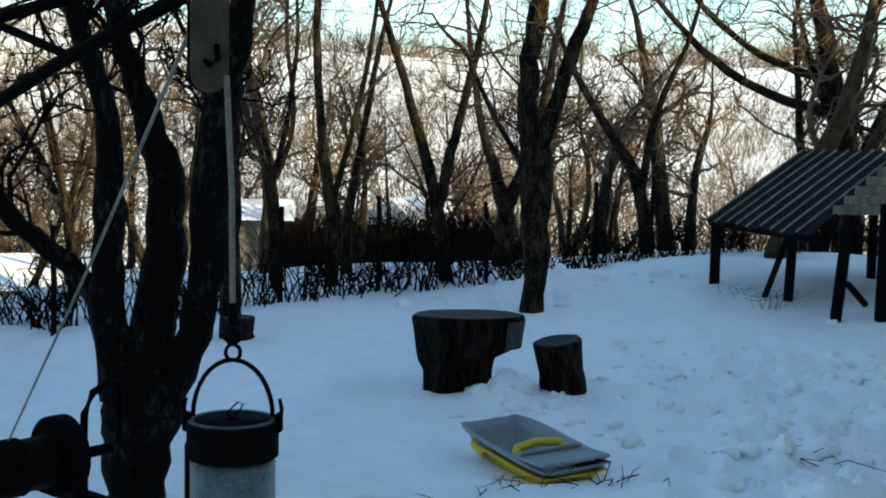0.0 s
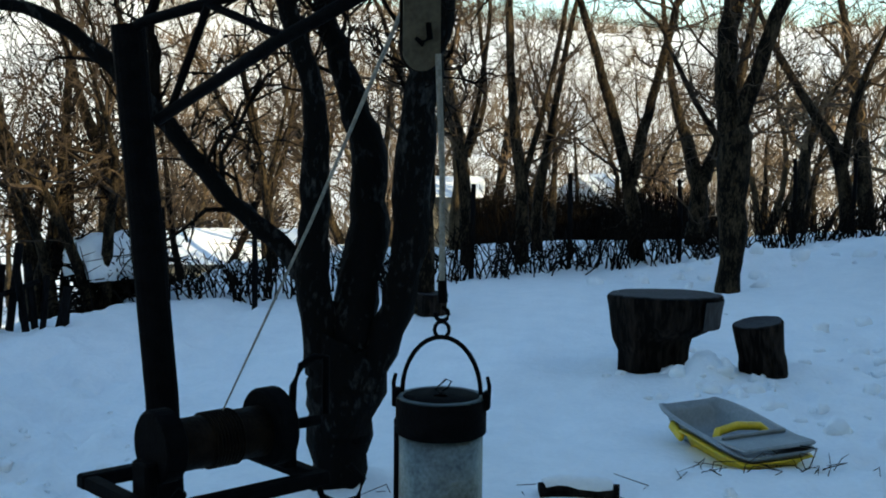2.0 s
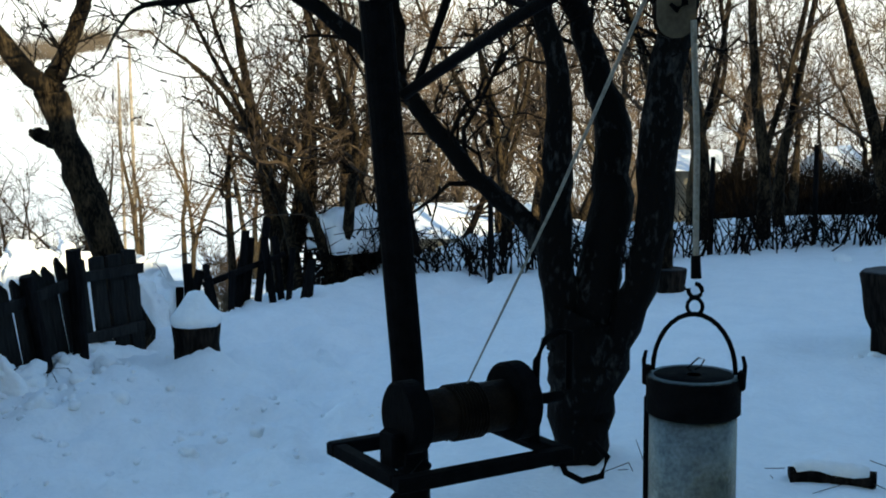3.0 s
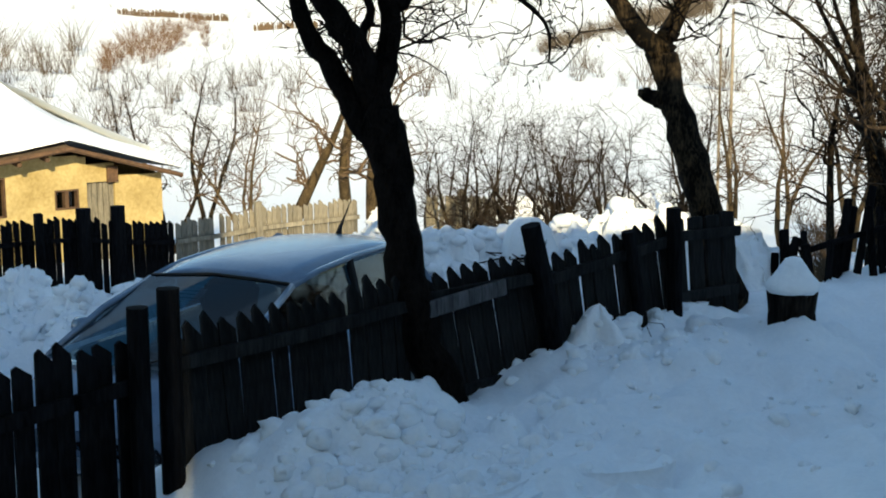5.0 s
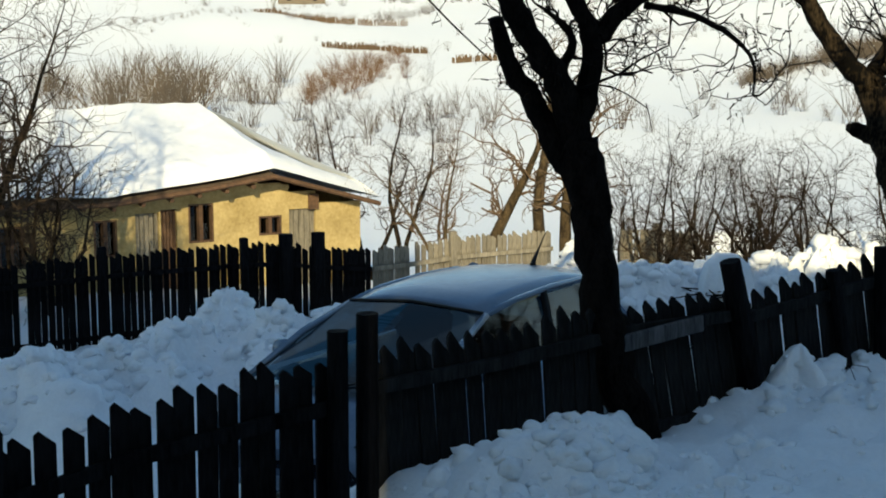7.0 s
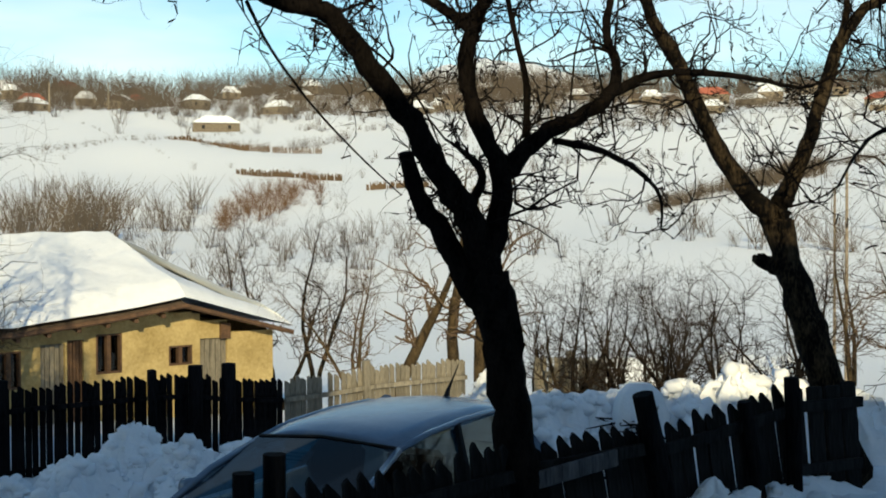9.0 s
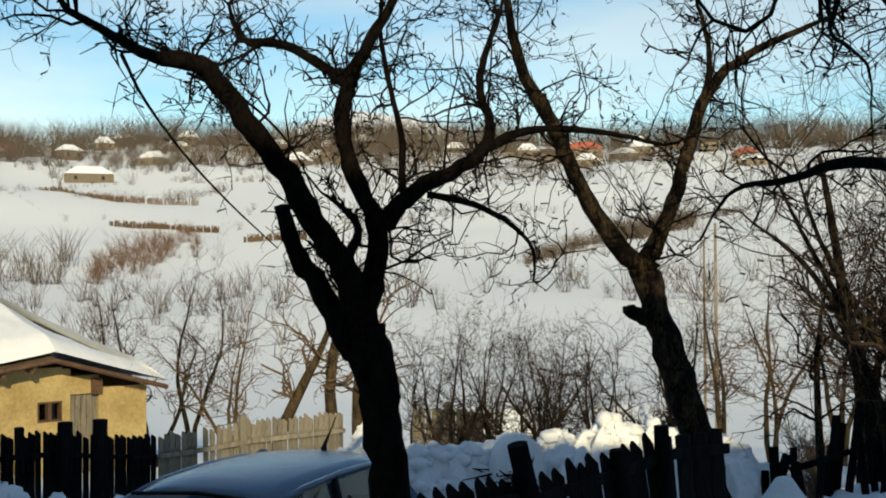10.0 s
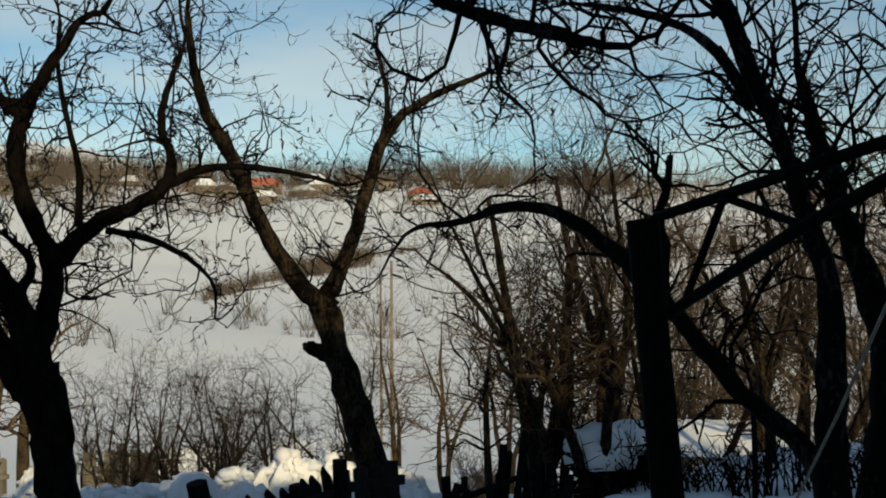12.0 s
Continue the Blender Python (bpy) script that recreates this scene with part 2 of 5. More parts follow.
def ground_z(x, y, rough=True):
    r = math.hypot(x, y)
    az = math.degrees(math.atan2(-x, y))
    garden = -0.09 * min(4.0, max(0.0, -x - 1.0)) + 0.3 * ramp01(0.3, 4.0, x) * ramp01(8, 14, y)
    garden -= 0.5 * ramp01(3.7, 2.5, y) * ramp01(-3.2, -4.6, x)
    garden += 0.14 * ramp01(5.0, 6.0, y) * ramp01(-3.4, -4.8, x)
    u = fence_x(y) - x
    if u > 0.1:
        garden += (-1.1 - 0.045 * max(0.0, u - 1.2)) * ramp01(0.1, 1.3, u)
    far = np.interp(r, [k[0] for k in FAR], [k[1] for k in FAR])
    far *= (0.72 + 0.28 * ramp01(-5, 30, az)) if far > 0 else 1
    w = ramp01(15, 36, r)
    far += 66 * math.exp(-((az - 48) / 6.5) ** 2 - ((r - 1020) / 180) ** 2)
    z = garden * (1 - w) + float(far) * w
    for hx, hy, h, sx, sy in HEAPS:
        q = ((x - hx) / sx) ** 2 + ((y - hy) / sy) ** 2
        if q < 9:
            lump = 1 + (0.3 * fbm(x * 2.3, y * 2.3, 3.0, 4) if rough else 0)
            z += h * math.exp(-q) * lump
    if rough:
        if r < 30:
            z += 0.05 * fbm(x * 0.7, y * 0.7, 0.0, 2)
            trod = ramp01(0.9, 2.2, x) * ramp01(11, 8, y) + ramp01(-2.2, -3.6, x) * 0.7
            z += (0.026 + 0.10 * min(1, trod)) * fbm(x * 3.1, y * 3.1, 5.0, 4)
            if r < 11:
                for sx, sy in STEPS:
                    if abs(x - sx) < 0.3 and abs(y - sy) < 0.3:
                        q = ((x - sx) / 0.085) ** 2 + ((y - sy) / 0.13) ** 2
                        z += -0.055 * math.exp(-q) + 0.018 * math.exp(-(q - 3.0) ** 2 * 0.5)
        elif r > 60:
            z += r * 0.009 * fbm(x * 0.012, y * 0.012, 1.0, 4)
    return z


def build_ground():
    azs = [-180 + i * 6.0 for i in range(25)] + [-30 + i * 0.3 for i in range(374)] + [82.5 + i * 6.5 for i in range(15)]
    rs = [0.9 * 1.0185 ** i for i in range(215)]
    rs += [rs[-1] * 1.055 ** (i + 1) for i in range(76)]
    verts, faces = [(0.0, 0.0, 0.0)], []
    n = len(azs)
    for r in rs:
        for a in azs:
            x, y = -r * math.sin(radians(a)), r * math.cos(radians(a))
            verts.append((x, y, ground_z(x, y)))
    for i in range(len(rs) - 1):
        for k in range(n):
            a, b = 1 + i * n + k, 1 + i * n + (k + 1) % n
            faces.append((a, a + n, b + n, b))
    faces += [(0, 1 + k, 1 + (k + 1) % n) for k in range(n)]
    s = Shape()
    s.v, s.f = verts, faces
    ob = part("ground", s, SNOW, smooth=True)
    tagged(ob, "trodden snow over the garden, road, valley and hillside", "snow", kind="structure")


build_ground()


def snow_mound(az, r, top, size, seed, stretch=1.0, clod=0.2):
    """A shovelled heap of snow with lumps and clods; top is the height of its crown."""
    x0, y0 = -r * math.sin(radians(az)), r * math.cos(radians(az))
    z0 = ground_z(x0, y0, False)
    h = top - z0
    n, k = 84, 34
    v, f = [(x0, y0, top)], []
    for i in range(1, k + 1):
        for j in range(n):
            a = 2 * math.pi * j / n
            q = i / k
            rr = size * 1.35 * q * (1 + 0.25 * math.sin(a * 3 + seed) + 0.15 * math.sin(a * 5 + 2 * seed))
            x, y = x0 + rr * math.cos(a) * stretch, y0 + rr * math.sin(a)
            fall = math.cos(min(1.0, q) * math.pi / 2) ** 1.15
            lump = noise.turbulence(Vector((x * 1.7, y * 1.7, seed * 3.7)), 4, False, amplitude_scale=0.55, frequency_scale=2.1) - 0.45
            fine = noise.turbulence(Vector((x * 5.5, y * 5.5, seed)), 3, True, amplitude_scale=0.6, frequency_scale=2.2) - 0.5
            bulk = math.sin(math.pi * min(1.0, q * 1.1)) if q < 0.9 else 0.4
            z = ground_z(x, y, False) * (1 - fall) + z0 * fall + h * fall + clod * h * bulk * lump + 0.11 * min(h, 0.7) * (0.3 + fall) * fine
            v.append((x + 0.1 * h * lump, y + 0.1 * h * fine, z if i < k else ground_z(x, y) - 0.08))
    f += [(0, 1 + j, 1 + (j + 1) % n) for j in range(n)]
    for i in range(k - 1):
        f += [(1 + i * n + j, 1 + (i + 1) * n + j, 1 + (i + 1) * n + (j + 1) % n, 1 + i * n + (j + 1) % n) for j in range(n)]
    m = Shape()
    m.v, m.f = v, f
    ob = part("snow_bank", m, SNOW, smooth=True)
    tagged(ob, "shovelled bank of lumpy snow beside the fence" if r < 8 else "ploughed bank of lumpy snow along the road", "snow bank", "snow banks")


for k, q in enumerate(((51.6, 6.25, -0.10, 0.36), (49.4, 6.45, -0.06, 0.40), (47.6, 5.7, -0.30, 0.50), (51.6, 5.3, -0.40, 0.42), (44.2, 5.9, -0.34, 0.45), (39.6, 8.08, 0.03, 0.15), (38.5, 8.2, -0.08, 0.13), (36.9, 8.6, -0.1, 0.18), (35.6, 8.9, -0.1, 0.25),
                       (33.8, 10.6, 0.28, 0.3), (35.2, 10.4, 0.2, 0.35), (32.4, 10.9, 0.1, 0.3),
                       (48.9, 13.2, 0.1, 0.55), (46.8, 12.9, -0.08, 0.65), (44.8, 13.0, -0.14, 0.65), (42.6, 13.3, -0.04, 0.6), (40.3, 13.5, -0.06, 0.7), (38.2, 14.0, 0.04, 0.6), (36.0, 14.2, -0.06, 0.6), (33.6, 14.5, -0.2, 0.8),
                       (65.2, 14.0, -0.56, 0.55), (62.6, 13.5, -0.66, 0.7), (67.4, 13.5, -0.78, 0.8), (70.2, 13.0, -0.92, 1.0), (73.4, 13.0, -0.95, 1.2), (60.4, 13.6, -0.74, 0.7), (57, 14.0, -0.9, 0.9))):
    snow_mound(q[0], q[1], q[2], q[3], k * 1.3 + 1)

def snow_clods(spots, seed):
    """Loose rounded clods of snow lying on banks and trodden ground."""
    rg = random.Random(seed)
    s = Shape()
    dirs = []
    for i in range(5):
        for j in range(8):
            lat = -1.2 + 0.6 * i
            dirs.append(Vector((math.cos(lat) * math.cos(j * 0.785), math.cos(lat) * math.sin(j * 0.785), math.sin(lat))))
    faces = [(i * 8 + j, i * 8 + (j + 1) % 8, (i + 1) * 8 + (j + 1) % 8, (i + 1) * 8 + j) for i in range(4) for j in range(8)] + [tuple(reversed(range(8))), tuple(range(32, 40))]
    dg = bpy.context.evaluated_depsgraph_get()
    dg.update()
    for x0, y0, spread, count, low, high in spots:
        for k in range(count):
            x, y = x0 + rg.gauss(0, spread), y0 + rg.gauss(0, spread)
            hit, place, *_ = scene.ray_cast(dg, Vector((x, y, 4.0)), Vector((0, 0, -1)))
            if not hit:
                continue
            q = low + (high - low) * rg.random() ** 2.5
            sh = Vector((rg.random() * 9, rg.random() * 9, 0))
            flat = rg.uniform(0.55, 0.9)
            s.add([place + Vector((p.x, p.y, p.z * flat)) * q * (1 + 0.6 * noise.noise(p * 1.3 + sh)) for p in dirs], faces)
    ob = part("snow_clods", s, SNOW, smooth=True)
    tagged(ob, "loose clods of snow on the banks and trodden ground", "snow", kind="stuff")


BANKS = [(51.6, 6.1), (49.4, 6.3), (47.6, 5.6), (51.6, 5.3), (44.2, 5.9), (39.4, 7.8), (36.6, 8.3)]
spots = [(-r * math.sin(radians(a)), r * math.cos(radians(a)), 0.30, 60, 0.015, 0.085) for a, r in BANKS]
FAR_BANKS = [(49.5, 13.2), (46.8, 12.7), (44.3, 13.0), (42.4, 13.3), (40.3, 13.5), (37.8, 14.0), (35.8, 14.2), (65.2, 14.0), (62.3, 13.5), (67.6, 13.5), (70.2, 13.0), (73.4, 13.0), (60.0, 13.6)]
spots += [(-r * math.sin(radians(a)), r * math.cos(radians(a)), 0.45, 110, 0.02, 0.11) for a, r in FAR_BANKS]
spots += [(2.2, 6.2, 0.9, 120, 0.02, 0.09), (2.4, 8.6, 1.0, 110, 0.02, 0.09), (-4.0, 4.5, 0.8, 70, 0.015, 0.06), (0.5, 7.6, 0.25, 30, 0.02, 0.08), (-3.2, 6.2, 0.6, 50, 0.015, 0.05), (1.0, 13.2, 0.8, 40, 0.03, 0.12)]
snow_clods(spots, 91)

# unseen wall added for the house behind the camera, which shades the garden
back = heading(SUN_AZ)
s = Shape()
turn = pose(0, 0, 0, 0, 0, SUN_AZ)
along = turn.to_3x3() @ Vector((1, 0, 0))
s.box(back * 4.2 - along * 10.8 + Vector((0, 0, 3.32)), (22.4, 0.4, 6.75), turn)
# taller half keeps the dark stretch of road fence in shade
s.box(back * 4.2 + along * 11.41 + Vector((0, 0, 4.35)), (22.0, 0.4, 8.8), turn)
tagged(part("wall_south", s, PLASTER), "unseen plain plastered wall added behind the camera for shade", "wall", kind="structure")

# ---- main limbs of the near trees: x, y, z and radius in metres ----
leaning_apple = []
leaning_apple.append([(-5.28, 4.95, -0.43, 0.151), (-5.37, 4.86, -0.02, 0.127), (-5.42, 4.80, 0.42, 0.111), (-5.45, 4.77, 0.80, 0.108), (-5.48, 4.73, 1.09, 0.124), (-5.52, 4.69, 1.31, 0.119)])
leaning_apple.append([(-5.52, 4.69, 1.30, 0.095), (-5.50, 4.58, 1.60, 0.079), (-5.54, 4.39, 1.85, 0.071), (-5.56, 4.22, 2.12, 0.064), (-5.60, 4.02, 2.35, 0.060), (-5.63, 3.82, 2.58, 0.054), (-5.62, 3.68, 2.71, 0.056), (-5.67, 3.44, 2.69, 0.032), (-5.68, 3.25, 2.78, 0.026), (-5.72, 2.99, 2.89, 0.017)])
leaning_apple.append([(-5.52, 4.69, 1.12, 0.087), (-5.62, 4.58, 1.31, 0.072), (-5.66, 4.53, 1.51, 0.064), (-5.76, 4.39, 1.73, 0.051), (-5.81, 4.34, 2.00, 0.041)])
leaning_apple.append([(-5.52, 4.69, 1.38, 0.080), (-5.47, 4.75, 1.63, 0.067), (-5.45, 4.77, 1.87, 0.057), (-5.54, 4.66, 2.13, 0.048), (-5.60, 4.60, 2.40, 0.045), (-5.58, 4.62, 2.70, 0.045), (-5.47, 4.75, 2.97, 0.032), (-5.38, 4.85, 3.22, 0.022)])
leaning_apple.append([(-5.58, 4.62, 2.68, 0.032), (-5.75, 4.57, 2.82, 0.029), (-5.97, 4.45, 2.96, 0.026), (-6.18, 4.34, 2.95, 0.020), (-6.30, 4.35, 3.14, 0.017)])
leaning_apple.append([(-5.45, 4.77, 1.87, 0.054), (-5.40, 4.95, 2.08, 0.048), (-5.31, 5.17, 2.18, 0.044), (-5.23, 5.37, 2.31, 0.041), (-5.24, 5.48, 2.49, 0.030), (-5.37, 5.47, 2.71, 0.025), (-5.39, 5.57, 2.96, 0.020), (-5.38, 5.69, 3.21, 0.016)])
leaning_apple.append([(-5.24, 5.41, 2.35, 0.030), (-5.19, 5.67, 2.47, 0.025), (-5.08, 5.96, 2.50, 0.021), (-4.94, 6.26, 2.47, 0.016), (-4.78, 6.56, 2.41, 0.011)])
leaning_apple.append([(-5.42, 5.10, 2.07, 0.020), (-5.24, 5.28, 2.03, 0.020), (-5.08, 5.43, 1.91, 0.015), (-4.97, 5.52, 1.77, 0.011), (-4.97, 5.53, 1.63, 0.008)])
leaning_apple.append([(-5.52, 4.99, 2.09, 0.023), (-5.51, 5.00, 2.40, 0.020), (-5.57, 4.94, 2.71, 0.016), (-5.61, 4.90, 3.01, 0.013), (-5.59, 4.91, 3.27, 0.010)])
leaning_apple.append([(-5.59, 4.61, 1.66, 0.032), (-5.51, 4.70, 1.89, 0.025), (-5.68, 4.51, 2.08, 0.006)])
leaning_apple.append([(-6.49, 3.73, 2.87, 0.011), (-6.43, 3.82, 2.63, 0.009), (-6.33, 3.98, 2.36, 0.007), (-6.19, 4.19, 2.07, 0.006), (-6.00, 4.46, 1.76, 0.004)])
leaning_apple.append([(-6.30, 4.04, 2.77, 0.011), (-6.12, 4.30, 2.64, 0.009), (-5.98, 4.48, 2.43, 0.007), (-5.90, 4.58, 2.22, 0.006), (-5.86, 4.64, 2.02, 0.004)])
fence_apple = []
fence_apple.append([(-5.33, 7.97, -0.40, 0.160), (-5.38, 7.91, -0.05, 0.145), (-5.46, 7.82, 0.53, 0.125), (-5.57, 7.72, 1.01, 0.116), (-5.67, 7.65, 1.38, 0.101), (-5.73, 7.60, 1.67, 0.110)])
fence_apple.append([(-5.74, 7.59, 1.63, 0.085), (-5.88, 7.40, 1.90, 0.067), (-6.00, 7.22, 2.23, 0.056), (-6.05, 7.08, 2.53, 0.058), (-6.10, 6.94, 2.81, 0.053), (-6.18, 6.78, 3.05, 0.045), (-6.19, 6.68, 3.36, 0.032), (-6.17, 6.60, 3.75, 0.020)])
fence_apple.append([(-5.71, 7.62, 1.67, 0.076), (-5.63, 7.77, 2.00, 0.055), (-5.55, 7.91, 2.42, 0.052), (-5.50, 8.03, 2.84, 0.048), (-5.40, 8.18, 3.14, 0.039), (-5.20, 8.38, 3.30, 0.031), (-4.93, 8.62, 3.46, 0.020), (-4.72, 8.81, 3.58, 0.011)])
fence_apple.append([(-5.67, 7.65, 1.26, 0.072), (-5.76, 7.58, 1.30, 0.055), (-5.82, 7.54, 1.33, 0.051)])
fence_apple.append([(-5.54, 8.10, 2.85, 0.031), (-5.46, 8.15, 3.19, 0.024), (-5.53, 8.11, 3.57, 0.017)])
well_tree = []
well_tree.append([(-1.25, 5.08, -0.18, 0.140), (-1.27, 5.07, 0.04, 0.129), (-1.28, 5.07, 0.28, 0.123), (-1.26, 5.07, 0.50, 0.164), (-1.25, 5.07, 0.72, 0.140)])
well_tree.append([(-1.32, 5.06, 0.48, 0.082), (-1.36, 5.02, 0.92, 0.072), (-1.35, 5.00, 1.27, 0.058), (-1.33, 4.98, 1.68, 0.046), (-1.42, 4.93, 1.95, 0.041), (-1.47, 4.89, 2.17, 0.032), (-1.55, 4.84, 2.45, 0.020)])
well_tree.append([(-1.23, 5.08, 0.53, 0.105), (-1.18, 5.17, 1.02, 0.089), (-1.15, 5.25, 1.40, 0.080), (-1.28, 5.30, 1.74, 0.061), (-1.38, 5.35, 2.00, 0.052), (-1.47, 5.41, 2.30, 0.038), (-1.57, 5.46, 2.65, 0.020)])
well_tree.append([(-1.23, 5.08, 0.21, 0.082), (-1.10, 5.10, 0.60, 0.072), (-0.98, 5.11, 0.92, 0.070), (-0.96, 5.11, 1.34, 0.082), (-0.93, 5.11, 1.69, 0.072), (-0.86, 5.11, 1.98, 0.065), (-0.80, 5.11, 2.27, 0.046), (-0.74, 5.11, 2.60, 0.025)])
well_tree.append([(-1.32, 5.06, 0.72, 0.055), (-1.42, 5.07, 0.97, 0.045), (-1.57, 5.07, 1.12, 0.041), (-1.74, 5.06, 1.25, 0.042), (-1.91, 5.05, 1.46, 0.036), (-2.06, 5.04, 1.65, 0.035)])
well_tree.append([(-2.03, 5.0, 1.62, 0.036), (-2.19, 4.92, 1.82, 0.040), (-2.41, 4.82, 2.02, 0.032), (-2.66, 4.78, 2.06, 0.022), (-2.88, 4.73, 1.98, 0.017), (-3.09, 4.68, 1.98, 0.010), (-3.21, 4.68, 1.85, 0.006)])
well_tree.append([(-1.64, 4.97, 2.42, 0.028), (-1.76, 5.01, 2.65, 0.026), (-1.96, 5.03, 2.82, 0.019), (-2.21, 5.01, 2.91, 0.014), (-2.47, 4.98, 2.96, 0.007)])
well_tree.append([(-1.47, 4.89, 2.17, 0.034), (-1.75, 4.60, 3.10, 0.038), (-2.40, 4.20, 3.50, 0.038), (-2.95, 4.15, 3.15, 0.034), (-2.74, 4.27, 2.86, 0.031), (-2.46, 4.43, 2.76, 0.029), (-2.26, 4.53, 2.70, 0.026), (-2.12, 4.59, 2.66, 0.018)])
well_tree.append([(-2.46, 4.43, 2.76, 0.012), (-2.47, 4.42, 2.64, 0.011), (-2.52, 4.40, 2.51, 0.009), (-2.45, 4.44, 2.45, 0.008), (-2.39, 4.47, 2.38, 0.006)])
plum_tree = []
plum_tree.append([(0.86, 11.97, -0.17, 0.125), (0.88, 11.97, 0.05, 0.109), (0.91, 11.97, 0.70, 0.131), (0.87, 11.97, 1.53, 0.153)])
plum_tree.append([(0.84, 11.97, 1.45, 0.104), (0.77, 11.98, 2.19, 0.098), (0.86, 11.97, 2.82, 0.093), (0.93, 11.97, 3.60, 0.065), (0.81, 11.97, 4.37, 0.033)])
plum_tree.append([(0.88, 11.97, 1.45, 0.093), (1.06, 11.95, 2.04, 0.076), (1.26, 11.93, 2.67, 0.065), (1.46, 11.91, 3.18, 0.049), (1.73, 11.87, 3.94, 0.025)])
plum_tree.append([(0.85, 11.97, 1.24, 0.038), (0.64, 12.19, 1.61, 0.028), (0.45, 12.40, 1.94, 0.025), (0.19, 12.60, 2.55, 0.020)])
tree_a = []
tree_a.append([(-1.26, 13.95, -0.30, 0.083), (-1.26, 13.95, 0.95, 0.070), (-1.40, 13.94, 1.77, 0.051), (-1.45, 13.94, 3.01, 0.045), (-1.37, 13.94, 3.94, 0.025)])
tree_a.append([(-1.26, 13.95, 0.88, 0.038), (-0.96, 13.98, 2.02, 0.032), (-0.79, 13.99, 2.90, 0.025), (-0.74, 13.99, 3.76, 0.016)])
tree_b = []
tree_b.append([(0.07, 14.51, -0.18, 0.099), (-0.09, 14.51, 0.94, 0.079), (-0.34, 14.50, 1.92, 0.059), (-0.68, 14.49, 2.95, 0.040), (-0.96, 14.48, 3.83, 0.023)])
tree_b.append([(-0.06, 14.51, 0.88, 0.072), (0.09, 14.50, 1.60, 0.059), (0.27, 14.50, 2.25, 0.049), (0.47, 14.50, 3.21, 0.033), (0.51, 14.49, 4.09, 0.020)])
tree_c = []
tree_c.append([(-2.01, 14.88, -0.28, 0.068), (-2.01, 14.88, 1.16, 0.055), (-2.44, 14.81, 2.10, 0.034), (-2.71, 14.77, 3.09, 0.024)])
tree_c.append([(-2.01, 14.88, 1.16, 0.041), (-1.76, 14.91, 1.84, 0.031), (-1.91, 14.89, 2.84, 0.024), (-1.85, 14.90, 3.70, 0.017)])
tree_d = []
tree_d.append([(2.79, 16.77, -0.01, 0.093), (2.67, 16.79, 1.11, 0.100), (2.15, 16.86, 1.92, 0.062), (1.69, 16.92, 2.66, 0.039), (1.45, 16.94, 3.33, 0.027)])
tree_d.append([(2.67, 16.79, 1.04, 0.062), (2.79, 16.77, 2.00, 0.046), (3.18, 16.70, 2.88, 0.035), (3.42, 16.65, 3.74, 0.023)])
tree_e = []
tree_e.append([(0.81, 16.48, 0.20, 0.135), (0.85, 16.48, 0.80, 0.113), (0.51, 16.50, 1.68, 0.060), (0.34, 16.50, 2.70, 0.037), (0.24, 16.50, 3.71, 0.022)])
tree_e.append([(0.85, 16.48, 0.80, 0.090), (1.24, 16.46, 1.83, 0.068), (1.42, 16.44, 2.85, 0.045), (1.60, 16.42, 3.85, 0.022)])
tree_f = []
tree_f.append([(-1.17, 15.46, -0.40, 0.085), (-1.23, 15.46, 0.53, 0.070), (-1.05, 15.47, 1.44, 0.049), (-0.86, 15.48, 2.62, 0.035), (-0.60, 15.50, 3.72, 0.021)])
tree_g = []
tree_g.append([(5.54, 17.13, 1.34, 0.160), (5.42, 17.17, 1.88, 0.145), (5.23, 17.22, 2.96, 0.125), (5.02, 17.29, 3.96, 0.10), (4.83, 17.34, 5.18, 0.065)])
tree_g.append([(5.36, 17.18, 2.08, 0.074), (4.50, 17.43, 2.33, 0.065), (3.66, 17.62, 2.89, 0.053), (2.94, 17.76, 3.68, 0.033), (2.45, 17.83, 4.39, 0.016)])
tree_g.append([(5.25, 17.22, 2.54, 0.065), (4.26, 17.49, 2.93, 0.053), (3.48, 17.66, 3.67, 0.037), (3.08, 17.74, 4.30, 0.020)])
tree_g.append([(5.46, 17.15, 1.65, 0.060), (5.75, 17.06, 3.19, 0.045), (5.99, 16.98, 4.08, 0.025)])
tree_h = []
tree_h.append([(-6.17, 12.14, -0.25, 0.110), (-6.27, 12.09, 0.49, 0.092), (-6.41, 12.01, 1.10, 0.068), (-6.50, 11.97, 2.00, 0.043), (-6.63, 11.90, 2.82, 0.025)])
tree_h.append([(-6.06, 12.19, -0.07, 0.092), (-5.94, 12.25, 0.55, 0.074), (-5.90, 12.27, 1.40, 0.049), (-5.80, 12.32, 2.29, 0.031), (-5.57, 12.42, 3.12, 0.018)])
tree_h.append([(-6.17, 12.14, -0.12, 0.068), (-6.31, 12.06, 0.80, 0.049), (-6.56, 11.93, 1.40, 0.037), (-6.91, 11.74, 1.88, 0.025), (-7.20, 11.56, 2.12, 0.012)])
tree_i = []
tree_i.append([(-5.79, 13.39, -0.24, 0.099), (-5.80, 13.39, 0.68, 0.086), (-6.08, 13.27, 1.52, 0.059), (-6.29, 13.17, 2.34, 0.040), (-6.39, 13.12, 3.15, 0.023)])
tree_i.append([(-5.79, 13.39, 0.61, 0.059), (-5.62, 13.47, 1.52, 0.046), (-5.72, 13.42, 2.41, 0.033), (-5.82, 13.38, 3.29, 0.020)])
tree_j = []
tree_j.append([(-1.94, 14.37, -0.23, 0.072), (-1.99, 14.36, 1.15, 0.059), (-2.19, 14.33, 2.06, 0.040), (-2.32, 14.31, 3.01, 0.026)])
